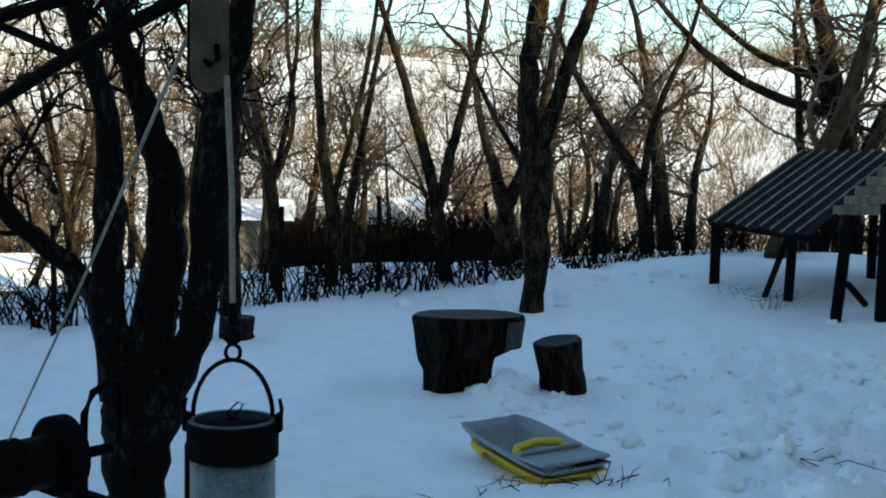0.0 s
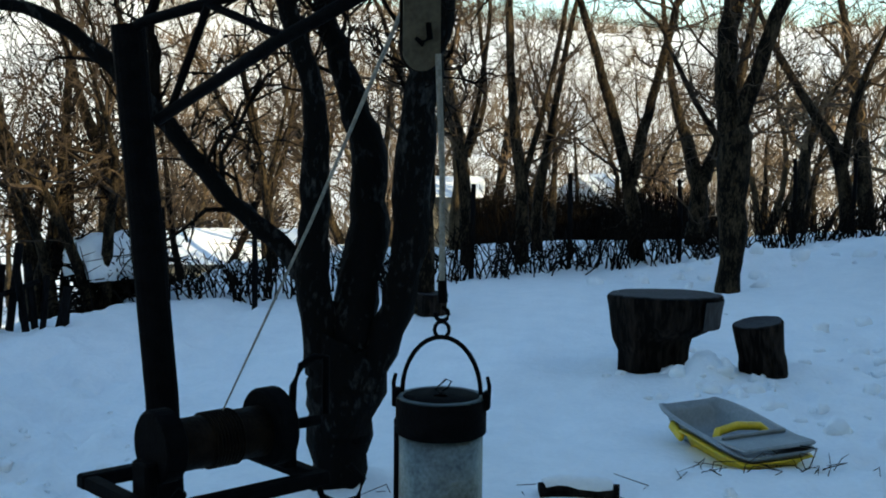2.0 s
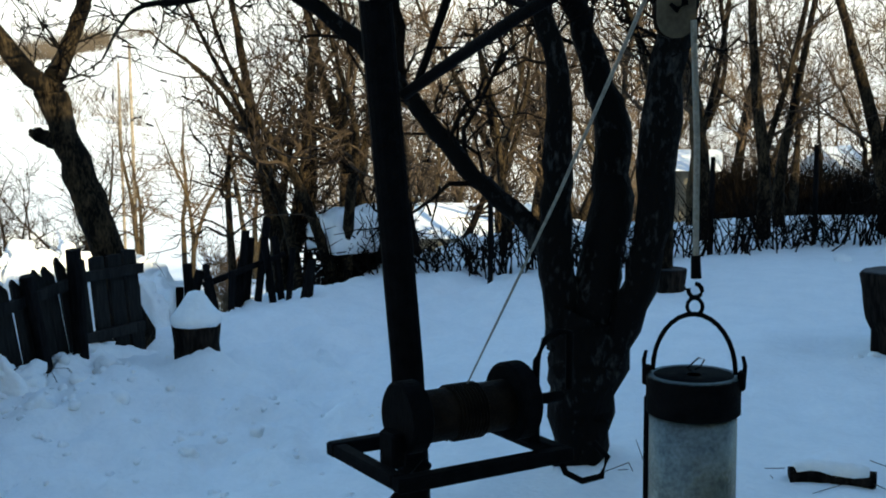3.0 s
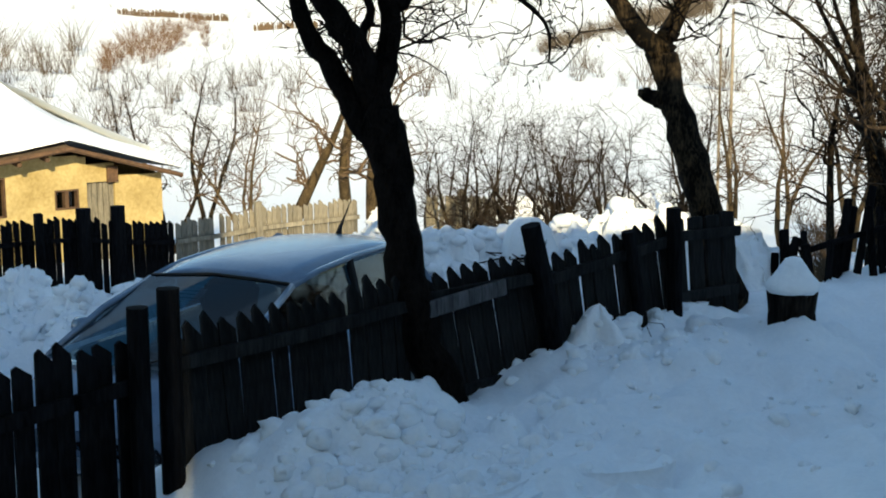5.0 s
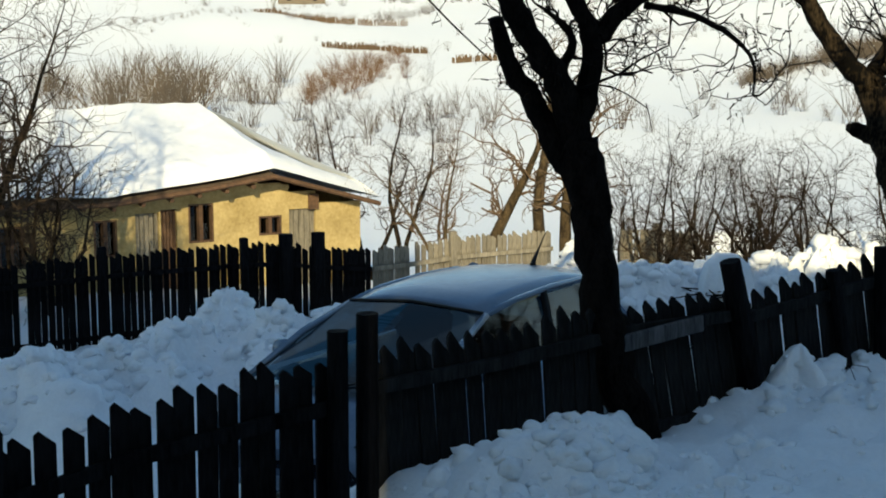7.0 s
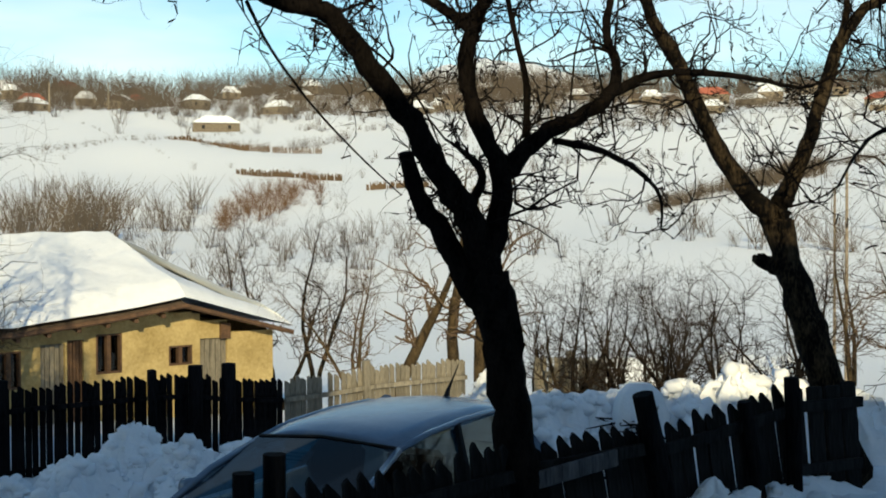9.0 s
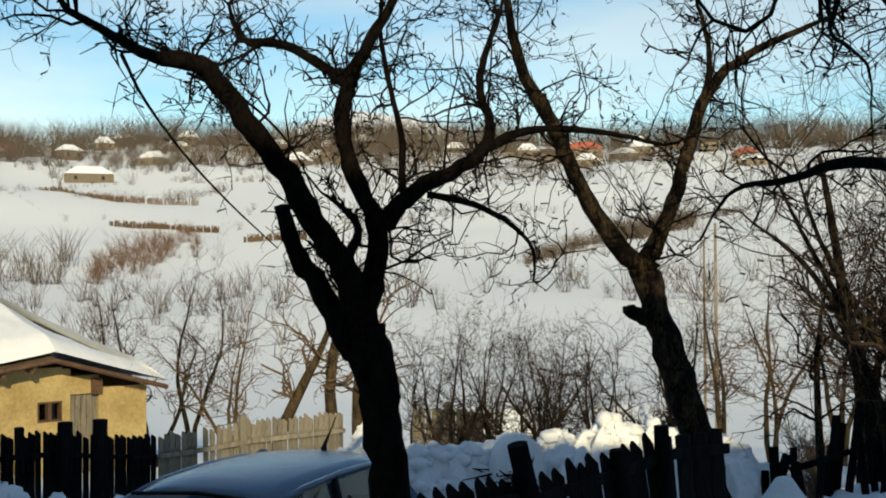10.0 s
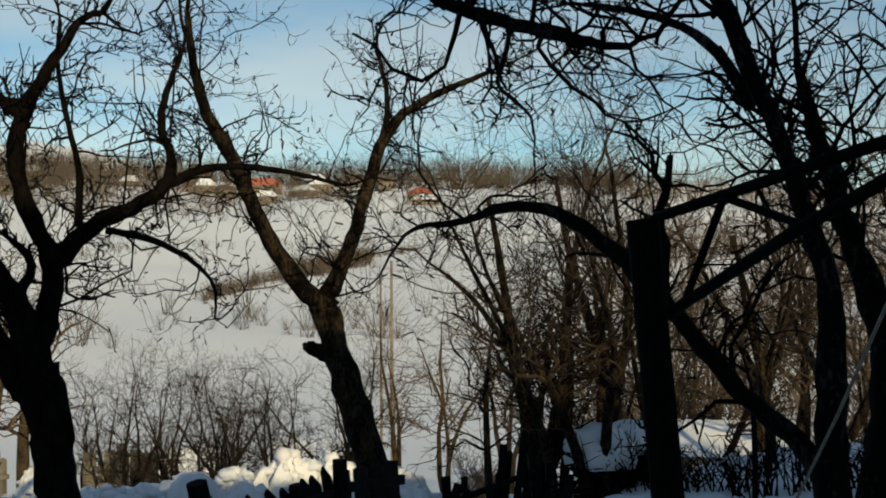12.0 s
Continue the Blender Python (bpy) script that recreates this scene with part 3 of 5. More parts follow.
tree_j.append([(-1.99, 14.36, 1.09, 0.040), (-1.81, 14.39, 1.81, 0.030), (-1.68, 14.40, 2.84, 0.023), (-1.75, 14.39, 3.60, 0.013)])
tree_k = []
tree_k.append([(-4.04, 13.41, -0.08, 0.032), (-4.06, 13.40, 0.78, 0.029), (-4.16, 13.37, 1.57, 0.022), (-4.37, 13.30, 2.35, 0.016)])
tree_k.append([(-4.06, 13.40, 0.72, 0.025), (-3.88, 13.45, 1.58, 0.019), (-3.76, 13.49, 2.37, 0.013)])
tree_l = []
tree_l.append([(-4.26, 14.47, -0.53, 0.061), (-4.36, 14.44, 0.64, 0.051), (-4.55, 14.38, 1.59, 0.034), (-4.67, 14.34, 2.45, 0.024)])
tree_l.append([(-4.35, 14.44, 0.57, 0.034), (-4.10, 14.51, 1.39, 0.027), (-4.03, 14.53, 2.19, 0.020)])
tree_m = []
tree_m.append([(-1.76, 10.28, 0.09, 0.095), (-1.77, 10.28, 0.75, 0.085), (-1.75, 10.28, 1.32, 0.071)])
tree_m.append([(-1.75, 10.28, 1.27, 0.066), (-1.73, 10.28, 2.01, 0.047), (-1.59, 10.30, 2.71, 0.033), (-1.53, 10.31, 3.26, 0.019)])
tree_m.append([(-1.75, 10.28, 1.27, 0.038), (-1.93, 10.25, 1.87, 0.028), (-2.11, 10.21, 2.42, 0.019)])


# ---- trees ----
def twigs(shape, p, d, r, length, depth, rng, sides=4, crook=0.38, spurs=0.0):
    """A crooked shoot that forks again and again; d is its direction, spurs the chance of a short knobbly side shoot."""
    n = 6 if depth > 1 else 4
    pts, q = [Vector(p)], Vector(d).normalized()
    for i in range(n):
        q = (q + Vector((rng.gauss(0, crook), rng.gauss(0, crook), rng.gauss(0.05, crook * 0.9)))).normalized()
        pts.append(pts[-1] + q * length / n * rng.uniform(0.7, 1.3))
    shape.tube(pts, [r * (1 - 0.6 * i / n) for i in range(n + 1)], sides if depth > 1 else 3)
    if spurs:
        for k in range(1, n):
            if rng.random() < spurs:
                e = Vector((rng.gauss(0, 1), rng.gauss(0, 1), rng.gauss(0.3, 1))).normalized() * rng.uniform(0.02, 0.06)
                shape.tube([pts[k], pts[k] + e], [max(0.004, r * 0.5), max(0.005, r * 0.55)], 3)
    if depth <= 0:
        return
    for i in range(rng.choice((3, 4, 4, 5)) if depth > 1 else rng.choice((2, 3, 3, 4))):
        k = rng.randint(1, n)
        axis = (pts[k] - pts[k - 1]).normalized()
        side = axis.orthogonal().normalized()
        side.rotate(Matrix.Rotation(rng.random() * 6.283, 3, axis))
        out = (axis * rng.uniform(0.35, 0.9) + side * rng.uniform(0.5, 0.9) + Vector((0, 0, 0.15))).normalized()
        twigs(shape, pts[k], out, r * rng.uniform(0.45, 0.65), length * rng.uniform(0.45, 0.75), depth - 1, rng, 4, crook, spurs)


def smooth_line(pts, times=2):
    """Corner-cut a limb's line so that it bends like wood."""
    for _ in range(times):
        fine = [pts[0]]
        for a, b in zip(pts, pts[1:]):
            fine += [tuple(a[i] * 0.75 + b[i] * 0.25 for i in range(4)), tuple(a[i] * 0.25 + b[i] * 0.75 for i in range(4))]
        pts = fine + [pts[-1]]
    return pts


def limb_tree(limbs, label, bark, twig, seed, shoots=5, depth=2, length=0.7, group="", thin=0.006, top_only=0.0, crook=0.36, spurs=0.0, rise=0.5, whips=0):
    """A tree whose main limbs are given as lines of (x, y, z, radius); shoots grow from them by chance."""
    rng = random.Random(seed)
    base = Vector(limbs[0][0][:3])
    base.z = min(base.z, ground_z(base.x, base.y) - 0.05)
    tree = thing("tree", base, label, "tree", group)
    trunk, crown = Shape(), Shape()
    for j, limb in enumerate(limbs):
        line = smooth_line(limb)
        if j == 0:
            line = [(base.x, base.y, base.z, line[0][3] * 1.15)] + line
        pts = [Vector(p[:3]) - base + Vector((rng.gauss(0, 1), rng.gauss(0, 1), rng.gauss(0, 1))) * p[3] * (0.10 if i else 0) for i, p in enumerate(line)]
        trunk.tube(pts, [max(0.004, p[3]) for p in line], 10, 0.28, rng)
        if j == 0 or line[-1][3] > 0.038 or line[0][3] < 0.0115:
            continue
        run = sum((pts[i + 1] - pts[i]).length for i in range(len(pts) - 1))
        for k in range(int(shoots * run) + 2):
            i = rng.randint(max(1, int(len(pts) * top_only)), len(pts) - 1)
            axis = (pts[i] - pts[i - 1]).normalized()
            side = axis.orthogonal().normalized()
            side.rotate(Matrix.Rotation(rng.random() * 6.283, 3, axis))
            out = (axis * 0.4 + side + Vector((0, 0, rng.uniform(-rise * 0.4, rise) if rise < 0.5 else 0.5))).normalized()
            rr = min(line[i][3] * 0.45, rng.uniform(thin, thin * 2.6))
            twigs(crown, pts[i], out, rr, length * rng.uniform(0.5, 1.3), rng.choice((depth - 1, depth, depth)), rng, 4, crook, spurs)
        twigs(crown, pts[-1], pts[-1] - pts[-2], line[-1][3], length * 1.2, depth, rng, 4, crook, spurs)
        for k in range(whips if len(limb) > 5 else 0):
            i = rng.randint(len(pts) // 4, len(pts) - 1)
            up = Vector((rng.gauss(0, 0.16), rng.gauss(0, 0.16), 1))
            h = rng.uniform(0.4, 1.0)
            crown.tube([pts[i], pts[i] + up * h * 0.4, pts[i] + up * h * 0.75 + Vector((rng.gauss(0, 0.03), rng.gauss(0, 0.03), 0)), pts[i] + up * h], [0.009, 0.007, 0.005, 0.003], 4)
    part("trunk", trunk, bark, tree, smooth=True)
    part("crown", crown, twig, tree)
    return tree


def wild_tree(x, y, height, label, bark, twig, seed, stems=1, spread=0.35, group="", depth=3, dense=1.0, clear=3):
    """A bare tree or many-stemmed bush grown by chance."""
    rng = random.Random(seed)
    base = Vector((x, y, ground_z(x, y) - 0.05))
    tree = thing("tree" if stems < 4 else "bush", base, label, "tree" if stems < 4 else "bush", group)
    trunk, crown = Shape(), Shape()
    for s_ in range(stems):
        a = rng.random() * 6.283
        lean = spread * (rng.uniform(0.5, 1.3) if stems > 1 else rng.uniform(0, 0.6))
        q = Vector((math.cos(a) * lean, math.sin(a) * lean, 1)).normalized()
        h = height * rng.uniform(0.75, 1.05)
        r0 = height * (0.026 if stems == 1 else 0.013)
        n = 9
        pts = [Vector((0, 0, 0))]
        for i in range(n):
            q = (q + Vector((rng.gauss(0, 0.13), rng.gauss(0, 0.13), 0.08))).normalized()
            pts.append(pts[-1] + q * h / n)
        rad = [max(0.006, r0 * (1.25 - 1.15 * i / n)) for i in range(n + 1)]
        trunk.tube(pts, rad, 7, 0.25, rng)
        for i in range(clear if stems < 4 else 1, n + 1):
            for k in range(max(1, int(rng.choice((1, 2, 2, 3)) * dense))):
                axis = (pts[i] - pts[i - 1]).normalized()
                side = axis.orthogonal().normalized()
                side.rotate(Matrix.Rotation(rng.random() * 6.283, 3, axis))
                out = (axis * rng.uniform(0.5, 1.0) + side + Vector((0, 0, 0.35))).normalized()
                twigs(crown, pts[i], out, max(0.006, rad[i] * rng.uniform(0.3, 0.6)), height * rng.uniform(0.14, 0.30), depth - 1, rng)
    part("trunk", trunk, bark, tree, smooth=True)
    part("crown", crown, twig, tree)
    return tree


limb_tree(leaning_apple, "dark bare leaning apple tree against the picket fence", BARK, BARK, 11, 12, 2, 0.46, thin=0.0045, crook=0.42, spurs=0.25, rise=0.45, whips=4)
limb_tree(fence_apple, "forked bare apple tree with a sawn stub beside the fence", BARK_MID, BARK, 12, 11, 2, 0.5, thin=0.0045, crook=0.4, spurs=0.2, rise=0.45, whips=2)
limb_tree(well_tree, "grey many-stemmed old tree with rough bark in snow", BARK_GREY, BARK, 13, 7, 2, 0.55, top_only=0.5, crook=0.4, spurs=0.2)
limb_tree(plum_tree, "tall forked bare tree standing in the snowy garden", BARK_MID, TWIG, 14, 9, 2, 0.9)
BACK = "bare trees behind the hedge"
for k, limbs in enumerate((tree_a, tree_b, tree_c, tree_d, tree_e, tree_f, tree_g, tree_h, tree_i, tree_j, tree_k, tree_l, tree_m)):
    limb_tree(limbs, "bare brown tree with thin twigs behind the hedge", BARK_MID, TWIG, 30 + k, 5, 3, 1.05, BACK, thin=0.007, crook=0.36)


def polar(az, r):
    return -r * math.sin(radians(az)), r * math.cos(radians(az))


GROVE = "bare trees of the slope below the garden"
rng = random.Random(5)
for k in range(44):
    x, y = polar(-21 + 42 * (k + rng.random()) / 44, rng.uniform(16, 34))
    # dark and warm copies alternate to imitate sunlit twigs in the tangle
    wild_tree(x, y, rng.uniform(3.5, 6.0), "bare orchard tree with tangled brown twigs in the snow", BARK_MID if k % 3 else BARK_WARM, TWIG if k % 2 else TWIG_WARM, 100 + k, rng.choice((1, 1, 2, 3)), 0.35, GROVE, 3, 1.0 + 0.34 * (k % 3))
for k in range(2):
    x, y = polar(rng.uniform(20, 23), rng.uniform(15, 19))
    wild_tree(x, y, rng.uniform(2.5, 4.5), "bare many-stemmed bush behind the old fence", BARK, TWIG, 140 + k, rng.choice((2, 3, 3, 4)), 0.5, GROVE)
for k, (az, r, h) in enumerate(((23.6, 13.8, 4.6), (25.6, 13.4, 4.4), (27.2, 13.9, 4.1), (24.4, 12.9, 4.5), (28.6, 13.2, 3.9))):
    x, y = polar(az, r)
    wild_tree(x, y, h, "dense bare tree with dark tangled twigs behind the old fence", BARK_MID, TWIG if k % 2 else BARK, 150 + k, 2, 0.34, GROVE, 3, 1.7, 4)
x, y = polar(29.2, 16.5)
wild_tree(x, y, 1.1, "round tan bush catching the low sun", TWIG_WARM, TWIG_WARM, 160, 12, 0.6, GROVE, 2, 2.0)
ROAD_TREES = "bare trees behind the road fence"
for k, (az, r, h, n) in enumerate(((33, 24, 4, 2), (36, 21, 2.4, 5), (38.6, 20, 2.3, 6), (40.3, 20, 2.4, 6), (41.6, 20.5, 2.6, 6), (43.2, 21, 2.5, 5), (45.4, 21, 2.9, 4), (47.0, 23, 2.6, 3), (49.3, 24, 4.6, 1), (51, 26, 5.2, 1), (53.5, 26, 5.0, 1), (55, 27, 3.6, 3),
                                  (57, 30, 4.6, 2), (58.5, 33, 5, 2), (60.5, 38, 5, 2), (31, 26, 4.0, 3), (28, 25, 4.4, 3), (72.3, 24, 3.2, 3), (35, 30, 4.2, 2), (83, 19, 6.5, 2), (79, 18, 5.5, 2), (76.9, 21.5, 6.5, 3), (78.6, 22.5, 7.0, 3), (80.5, 21, 7.0, 3), (72.9, 21.5, 3.0, 4), (74.2, 22.5, 3.6, 2))):
    x, y = polar(az, r)
    # trees past az 75 are out of view, thickened to shade the farmhouse
    # warm copies stand in for sunlit trees at these azimuths
    wild_tree(x, y, h, "bare tree behind the road fence, coloured warmer where sunlit", BARK_WARM if 48.5 < az < 56 or az < 34 else BARK_MID, TWIG_WARM if 48.5 < az < 56 or az < 34 else TWIG, 170 + k, n, 0.4, ROAD_TREES, 3, 2.4 if az > 75 else 1.0)


# tall trees at the roadside whose shade falls on the farmhouse
for k, (x, y, h) in enumerate(((-10.3, 1.2, 11.0), (-8.6, -4.9, 12.5), (-10.6, -2.4, 11.0))):
    wild_tree(x, y, h, "tall bare roadside tree beside the fence", BARK, TWIG, 195 + k, 2, 0.22, ROAD_TREES, 3)


# ---- winch post with bucket ----
def build_winch():
    post = Vector((-1.727, 4.25, -0.05))
    w = thing("winch_post", post, "black iron post with a winch, cross arm and pulley", "winch")
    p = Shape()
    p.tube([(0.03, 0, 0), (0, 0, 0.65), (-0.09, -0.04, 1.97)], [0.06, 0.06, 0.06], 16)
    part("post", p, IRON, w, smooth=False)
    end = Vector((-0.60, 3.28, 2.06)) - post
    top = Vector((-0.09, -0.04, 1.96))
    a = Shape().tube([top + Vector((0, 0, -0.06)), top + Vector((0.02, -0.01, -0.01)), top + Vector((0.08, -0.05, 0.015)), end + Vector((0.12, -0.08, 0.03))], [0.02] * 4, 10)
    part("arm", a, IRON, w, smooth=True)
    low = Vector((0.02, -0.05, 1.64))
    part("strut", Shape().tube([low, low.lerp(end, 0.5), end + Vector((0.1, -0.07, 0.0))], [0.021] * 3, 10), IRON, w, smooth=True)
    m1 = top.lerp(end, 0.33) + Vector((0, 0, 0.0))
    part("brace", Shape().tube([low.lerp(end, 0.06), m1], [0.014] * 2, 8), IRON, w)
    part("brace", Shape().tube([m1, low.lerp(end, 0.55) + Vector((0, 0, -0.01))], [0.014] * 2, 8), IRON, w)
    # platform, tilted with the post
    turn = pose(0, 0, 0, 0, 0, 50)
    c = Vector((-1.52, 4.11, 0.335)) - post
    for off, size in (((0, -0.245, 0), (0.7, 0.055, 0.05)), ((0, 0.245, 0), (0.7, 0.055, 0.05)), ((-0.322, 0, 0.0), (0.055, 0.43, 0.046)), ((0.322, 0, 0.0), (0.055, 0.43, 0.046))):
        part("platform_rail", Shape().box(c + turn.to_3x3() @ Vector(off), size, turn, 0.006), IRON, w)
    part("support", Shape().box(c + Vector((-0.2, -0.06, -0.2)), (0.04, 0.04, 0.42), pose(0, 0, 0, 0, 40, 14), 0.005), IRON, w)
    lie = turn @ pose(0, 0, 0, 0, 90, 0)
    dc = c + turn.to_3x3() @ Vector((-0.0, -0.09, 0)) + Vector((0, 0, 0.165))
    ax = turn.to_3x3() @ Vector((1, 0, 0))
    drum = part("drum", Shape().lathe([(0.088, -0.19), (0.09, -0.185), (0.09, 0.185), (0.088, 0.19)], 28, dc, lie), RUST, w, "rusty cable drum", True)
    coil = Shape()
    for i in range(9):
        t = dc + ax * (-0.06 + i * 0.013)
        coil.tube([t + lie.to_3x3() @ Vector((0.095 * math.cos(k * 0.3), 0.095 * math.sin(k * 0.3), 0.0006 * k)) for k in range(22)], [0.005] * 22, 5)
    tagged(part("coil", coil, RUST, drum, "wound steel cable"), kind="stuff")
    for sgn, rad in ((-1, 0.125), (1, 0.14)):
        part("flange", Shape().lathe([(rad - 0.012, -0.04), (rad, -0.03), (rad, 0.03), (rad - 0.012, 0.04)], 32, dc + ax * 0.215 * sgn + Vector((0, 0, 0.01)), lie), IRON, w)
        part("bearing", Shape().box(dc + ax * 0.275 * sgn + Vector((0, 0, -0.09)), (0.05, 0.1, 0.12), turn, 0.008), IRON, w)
    hub = dc + ax * 0.26
    k = Shape()
    k.tube([hub, hub + ax * 0.17 + Vector((0, -0.01, 0.0))], [0.02, 0.02], 10)
    k.tube([hub + ax * 0.05 + Vector((0, 0, 0.02)), hub + ax * 0.055 + Vector((0, 0, 0.14)), hub + ax * 0.09 + Vector((0, 0, 0.21)), hub + ax * 0.15 + Vector((0, 0, 0.235)),
            hub + ax * 0.2 + Vector((0, 0, 0.23)), hub + ax * 0.2 + Vector((0, 0, 0.02))], [0.014] * 6, 10)
    part("crank", k, IRON, w, "bent iron crank handle", True)
    g = Shape()
    c0 = c + turn.to_3x3() @ Vector((0.34, -0.2, -0.03))
    g.tube([c0, c0 + Vector((0.02, 0, -0.05)), c0 + Vector((0.08, 0, -0.075)), c0 + Vector((0.15, 0, -0.05)), c0 + Vector((0.17, 0, 0.02)), c0 + Vector((0.12, 0, 0.07))], [0.012] * 6, 8)
    part("brake_loop", g, IRON, w, smooth=True)
    # pulley cheek plates and wheel
    pc = Vector((-0.62, 3.27, 1.85)) - post
    face = pose(0, 0, 0, 90, 0, 24)
    pl = part("pulley", Shape().lathe([(0.05, -0.012), (0.055, -0.01), (0.035, 0), (0.055, 0.01), (0.05, 0.012)], 28, pc + Vector((0, 0, -0.06)), face), RUST, w, "grooved pulley wheel", True)
    for sgn in (-1, 1):
        cheek = Shape()
        prof = [(math.cos(t) * 0.05, math.sin(t) * 0.05 - 0.075) for t in [math.pi + i * math.pi / 12 for i in range(13)]] + [(math.cos(t) * 0.05, math.sin(t) * 0.05 + 0.12) for t in [i * math.pi / 12 for i in range(13)]]
        off = face.to_3x3() @ Vector((0, 0, 0.019 * sgn))
        ring = [pc + off + face.to_3x3() @ Vector((px, py, h)) for h in (-0.003, 0.003) for px, py in prof]
        n = len(prof)
        cheek.add(ring, [tuple(reversed(range(n))), tuple(range(n, 2 * n))] + [(i, (i + 1) % n, n + (i + 1) % n, n + i) for i in range(n)])
        part("cheek_plate", cheek, PLATE if sgn > 0 else RUST, pl, "pale steel cheek plate of the pulley")
    part("pulley_slot", Shape().tube([pc + face.to_3x3() @ Vector((0.016, 0.0, 0.026)), pc + face.to_3x3() @ Vector((0.02, -0.04, 0.026)), pc + face.to_3x3() @ Vector((0, -0.055, 0.026)), pc + face.to_3x3() @ Vector((-0.018, -0.04, 0.026))], [0.008, 0.009, 0.009, 0.005], 8), IRON, pl)
    # lift rope and winding cable
    hook = Vector((-0.56, 3.30, 1.09)) - post
    part("lift_rope", Shape().tube([pc + Vector((0.05, -0.01, -0.08)), pc.lerp(hook, 0.5) + Vector((0.03, 0, 0)), hook + Vector((0.0, 0, 0.02))], [0.008, 0.008, 0.008], 8), ROPE, w, "grey lifting rope")
    part("winding_cable", Shape().tube([dc + ax * 0.02 + Vector((0, 0, 0.09)), (dc + Vector((0, 0, 0.09))).lerp(pc + Vector((-0.045, 0, 0.05)), 0.55) + Vector((0.012, 0, -0.02)), pc + Vector((-0.045, 0.02, 0.05))], [0.003, 0.005, 0.006], 6), ROPE, w, "thin winding cable")
    sw = Shape()
    sw.tube([hook + Vector((0, 0, 0.08)), hook + Vector((0.002, 0, 0.02))], [0.012, 0.014], 8)
    sw.tube([hook + Vector((0.018 * math.sin(t), 0, 0.018 * math.cos(t) - 0.012)) for t in [i * 0.55 for i in range(10)]], [0.006] * 10, 7)
    part("swivel_hook", sw, IRON, w, smooth=True)
    return w


build_winch()


def build_bucket():
    top = Vector((-0.562, 3.315, 0.868))
    b = thing("well_bucket", top - Vector((0, 0, 0.62)), "tall galvanised well bucket hanging from a hook", "bucket")
    z = 0.62
    body = Shape().lathe([(0.108, 0.0), (0.115, 0.005), (0.115, 0.2), (0.117, 0.205), (0.115, 0.21), (0.115, 0.50)], 40)
    part("body", body, ZINC, b, smooth=True)
    part("collar", Shape().lathe([(0.117, 0.50), (0.124, 0.505), (0.124, 0.595), (0.12, 0.603)], 40), IRON, b, "blackened iron collar", True)
    lid = Shape().lathe([(0.119, 0.585), (0.121, 0.602), (0.11, 0.606), (0.10, 0.600), (0.02, 0.603)], 40)
    part("lid", lid, ZINC, b, "dull sheet-metal lid", True)
    part("lid_loop", Shape().tube([(0.0, 0.02, 0.60), (-0.02, 0.02, 0.615), (0.01, 0.02, 0.645), (0.025, 0.02, 0.64), (0.015, 0.02, 0.622), (0.0, 0.02, 0.612)], [0.0025] * 6, 6), IRON, b)
    for sgn in (-1, 1):
        lug = Shape()
        lug.box((sgn * 0.124, 0, 0.595), (0.02, 0.04, 0.05), None, 0.004)
        lug.tube([(sgn * 0.13, 0, 0.60), (sgn * 0.132, 0, 0.635), (sgn * (0.132 - 0.006), 0, 0.66)], [0.006, 0.006, 0.005], 7)
        part("lug", lug, IRON, b)
    part("strap", Shape().box((-0.118, 0.0, 0.27), (0.02, 0.04, 0.54), None, 0.004), IRON, b, "dark riveted side strap")
    arc = [(0.108 * math.cos(t), 0, 0.61 + 0.155 * math.sin(t)) for t in [math.pi * i / 16 for i in range(17)]]
    part("handle", Shape().tube(arc, [0.0065] * 17, 8), IRON, b, "forged iron bail handle", True)
    ring = [(0.02 * math.cos(t), 0.0, 0.785 + 0.022 * math.sin(t)) for t in [2 * math.pi * i / 14 for i in range(15)]]
    part("ring", Shape().tube(ring, [0.0055] * 15, 7), IRON, b, smooth=True)


build_bucket()


# ---- stumps ----
def gnarl(seed, amount):
    return lambda a, h: 1 + amount * math.sin(a * 2 + seed) + amount * 0.7 * math.sin(a * 5 + seed * 2.3 + h * 2) + amount * 0.5 * math.sin(a * 11 + seed) + 0.02 * math.sin(a * 23 + h * 9)


def build_stump(name, x, y, r, h, label, taper=0.85, seed=1.0, tilt=(0, 0), hollow=False):
    t = thing(name, (0, 0, 0), label, "stump", m=Matrix.Translation((x, y, ground_z(x, y) - 0.06)) @ pose(0, 0, 0, tilt[0], tilt[1], 0))
    g0 = gnarl(seed, 0.035)

    def g(a, q):
        """Rough round bark; a hollow stump is eaten away low down on one side."""
        side = max(0.0, math.cos(a + 0.62)) if hollow else 0.0
        return g0(a, q) * (1 - 0.55 * side ** 0.5 * ramp01(h * 0.62, h * 0.45, q))

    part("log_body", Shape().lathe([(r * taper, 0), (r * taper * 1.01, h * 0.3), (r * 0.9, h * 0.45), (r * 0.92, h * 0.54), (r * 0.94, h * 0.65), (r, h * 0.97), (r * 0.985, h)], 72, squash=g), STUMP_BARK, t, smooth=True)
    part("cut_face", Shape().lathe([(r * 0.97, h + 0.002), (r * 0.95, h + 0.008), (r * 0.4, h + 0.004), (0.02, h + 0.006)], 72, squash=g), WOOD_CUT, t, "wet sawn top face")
    return t


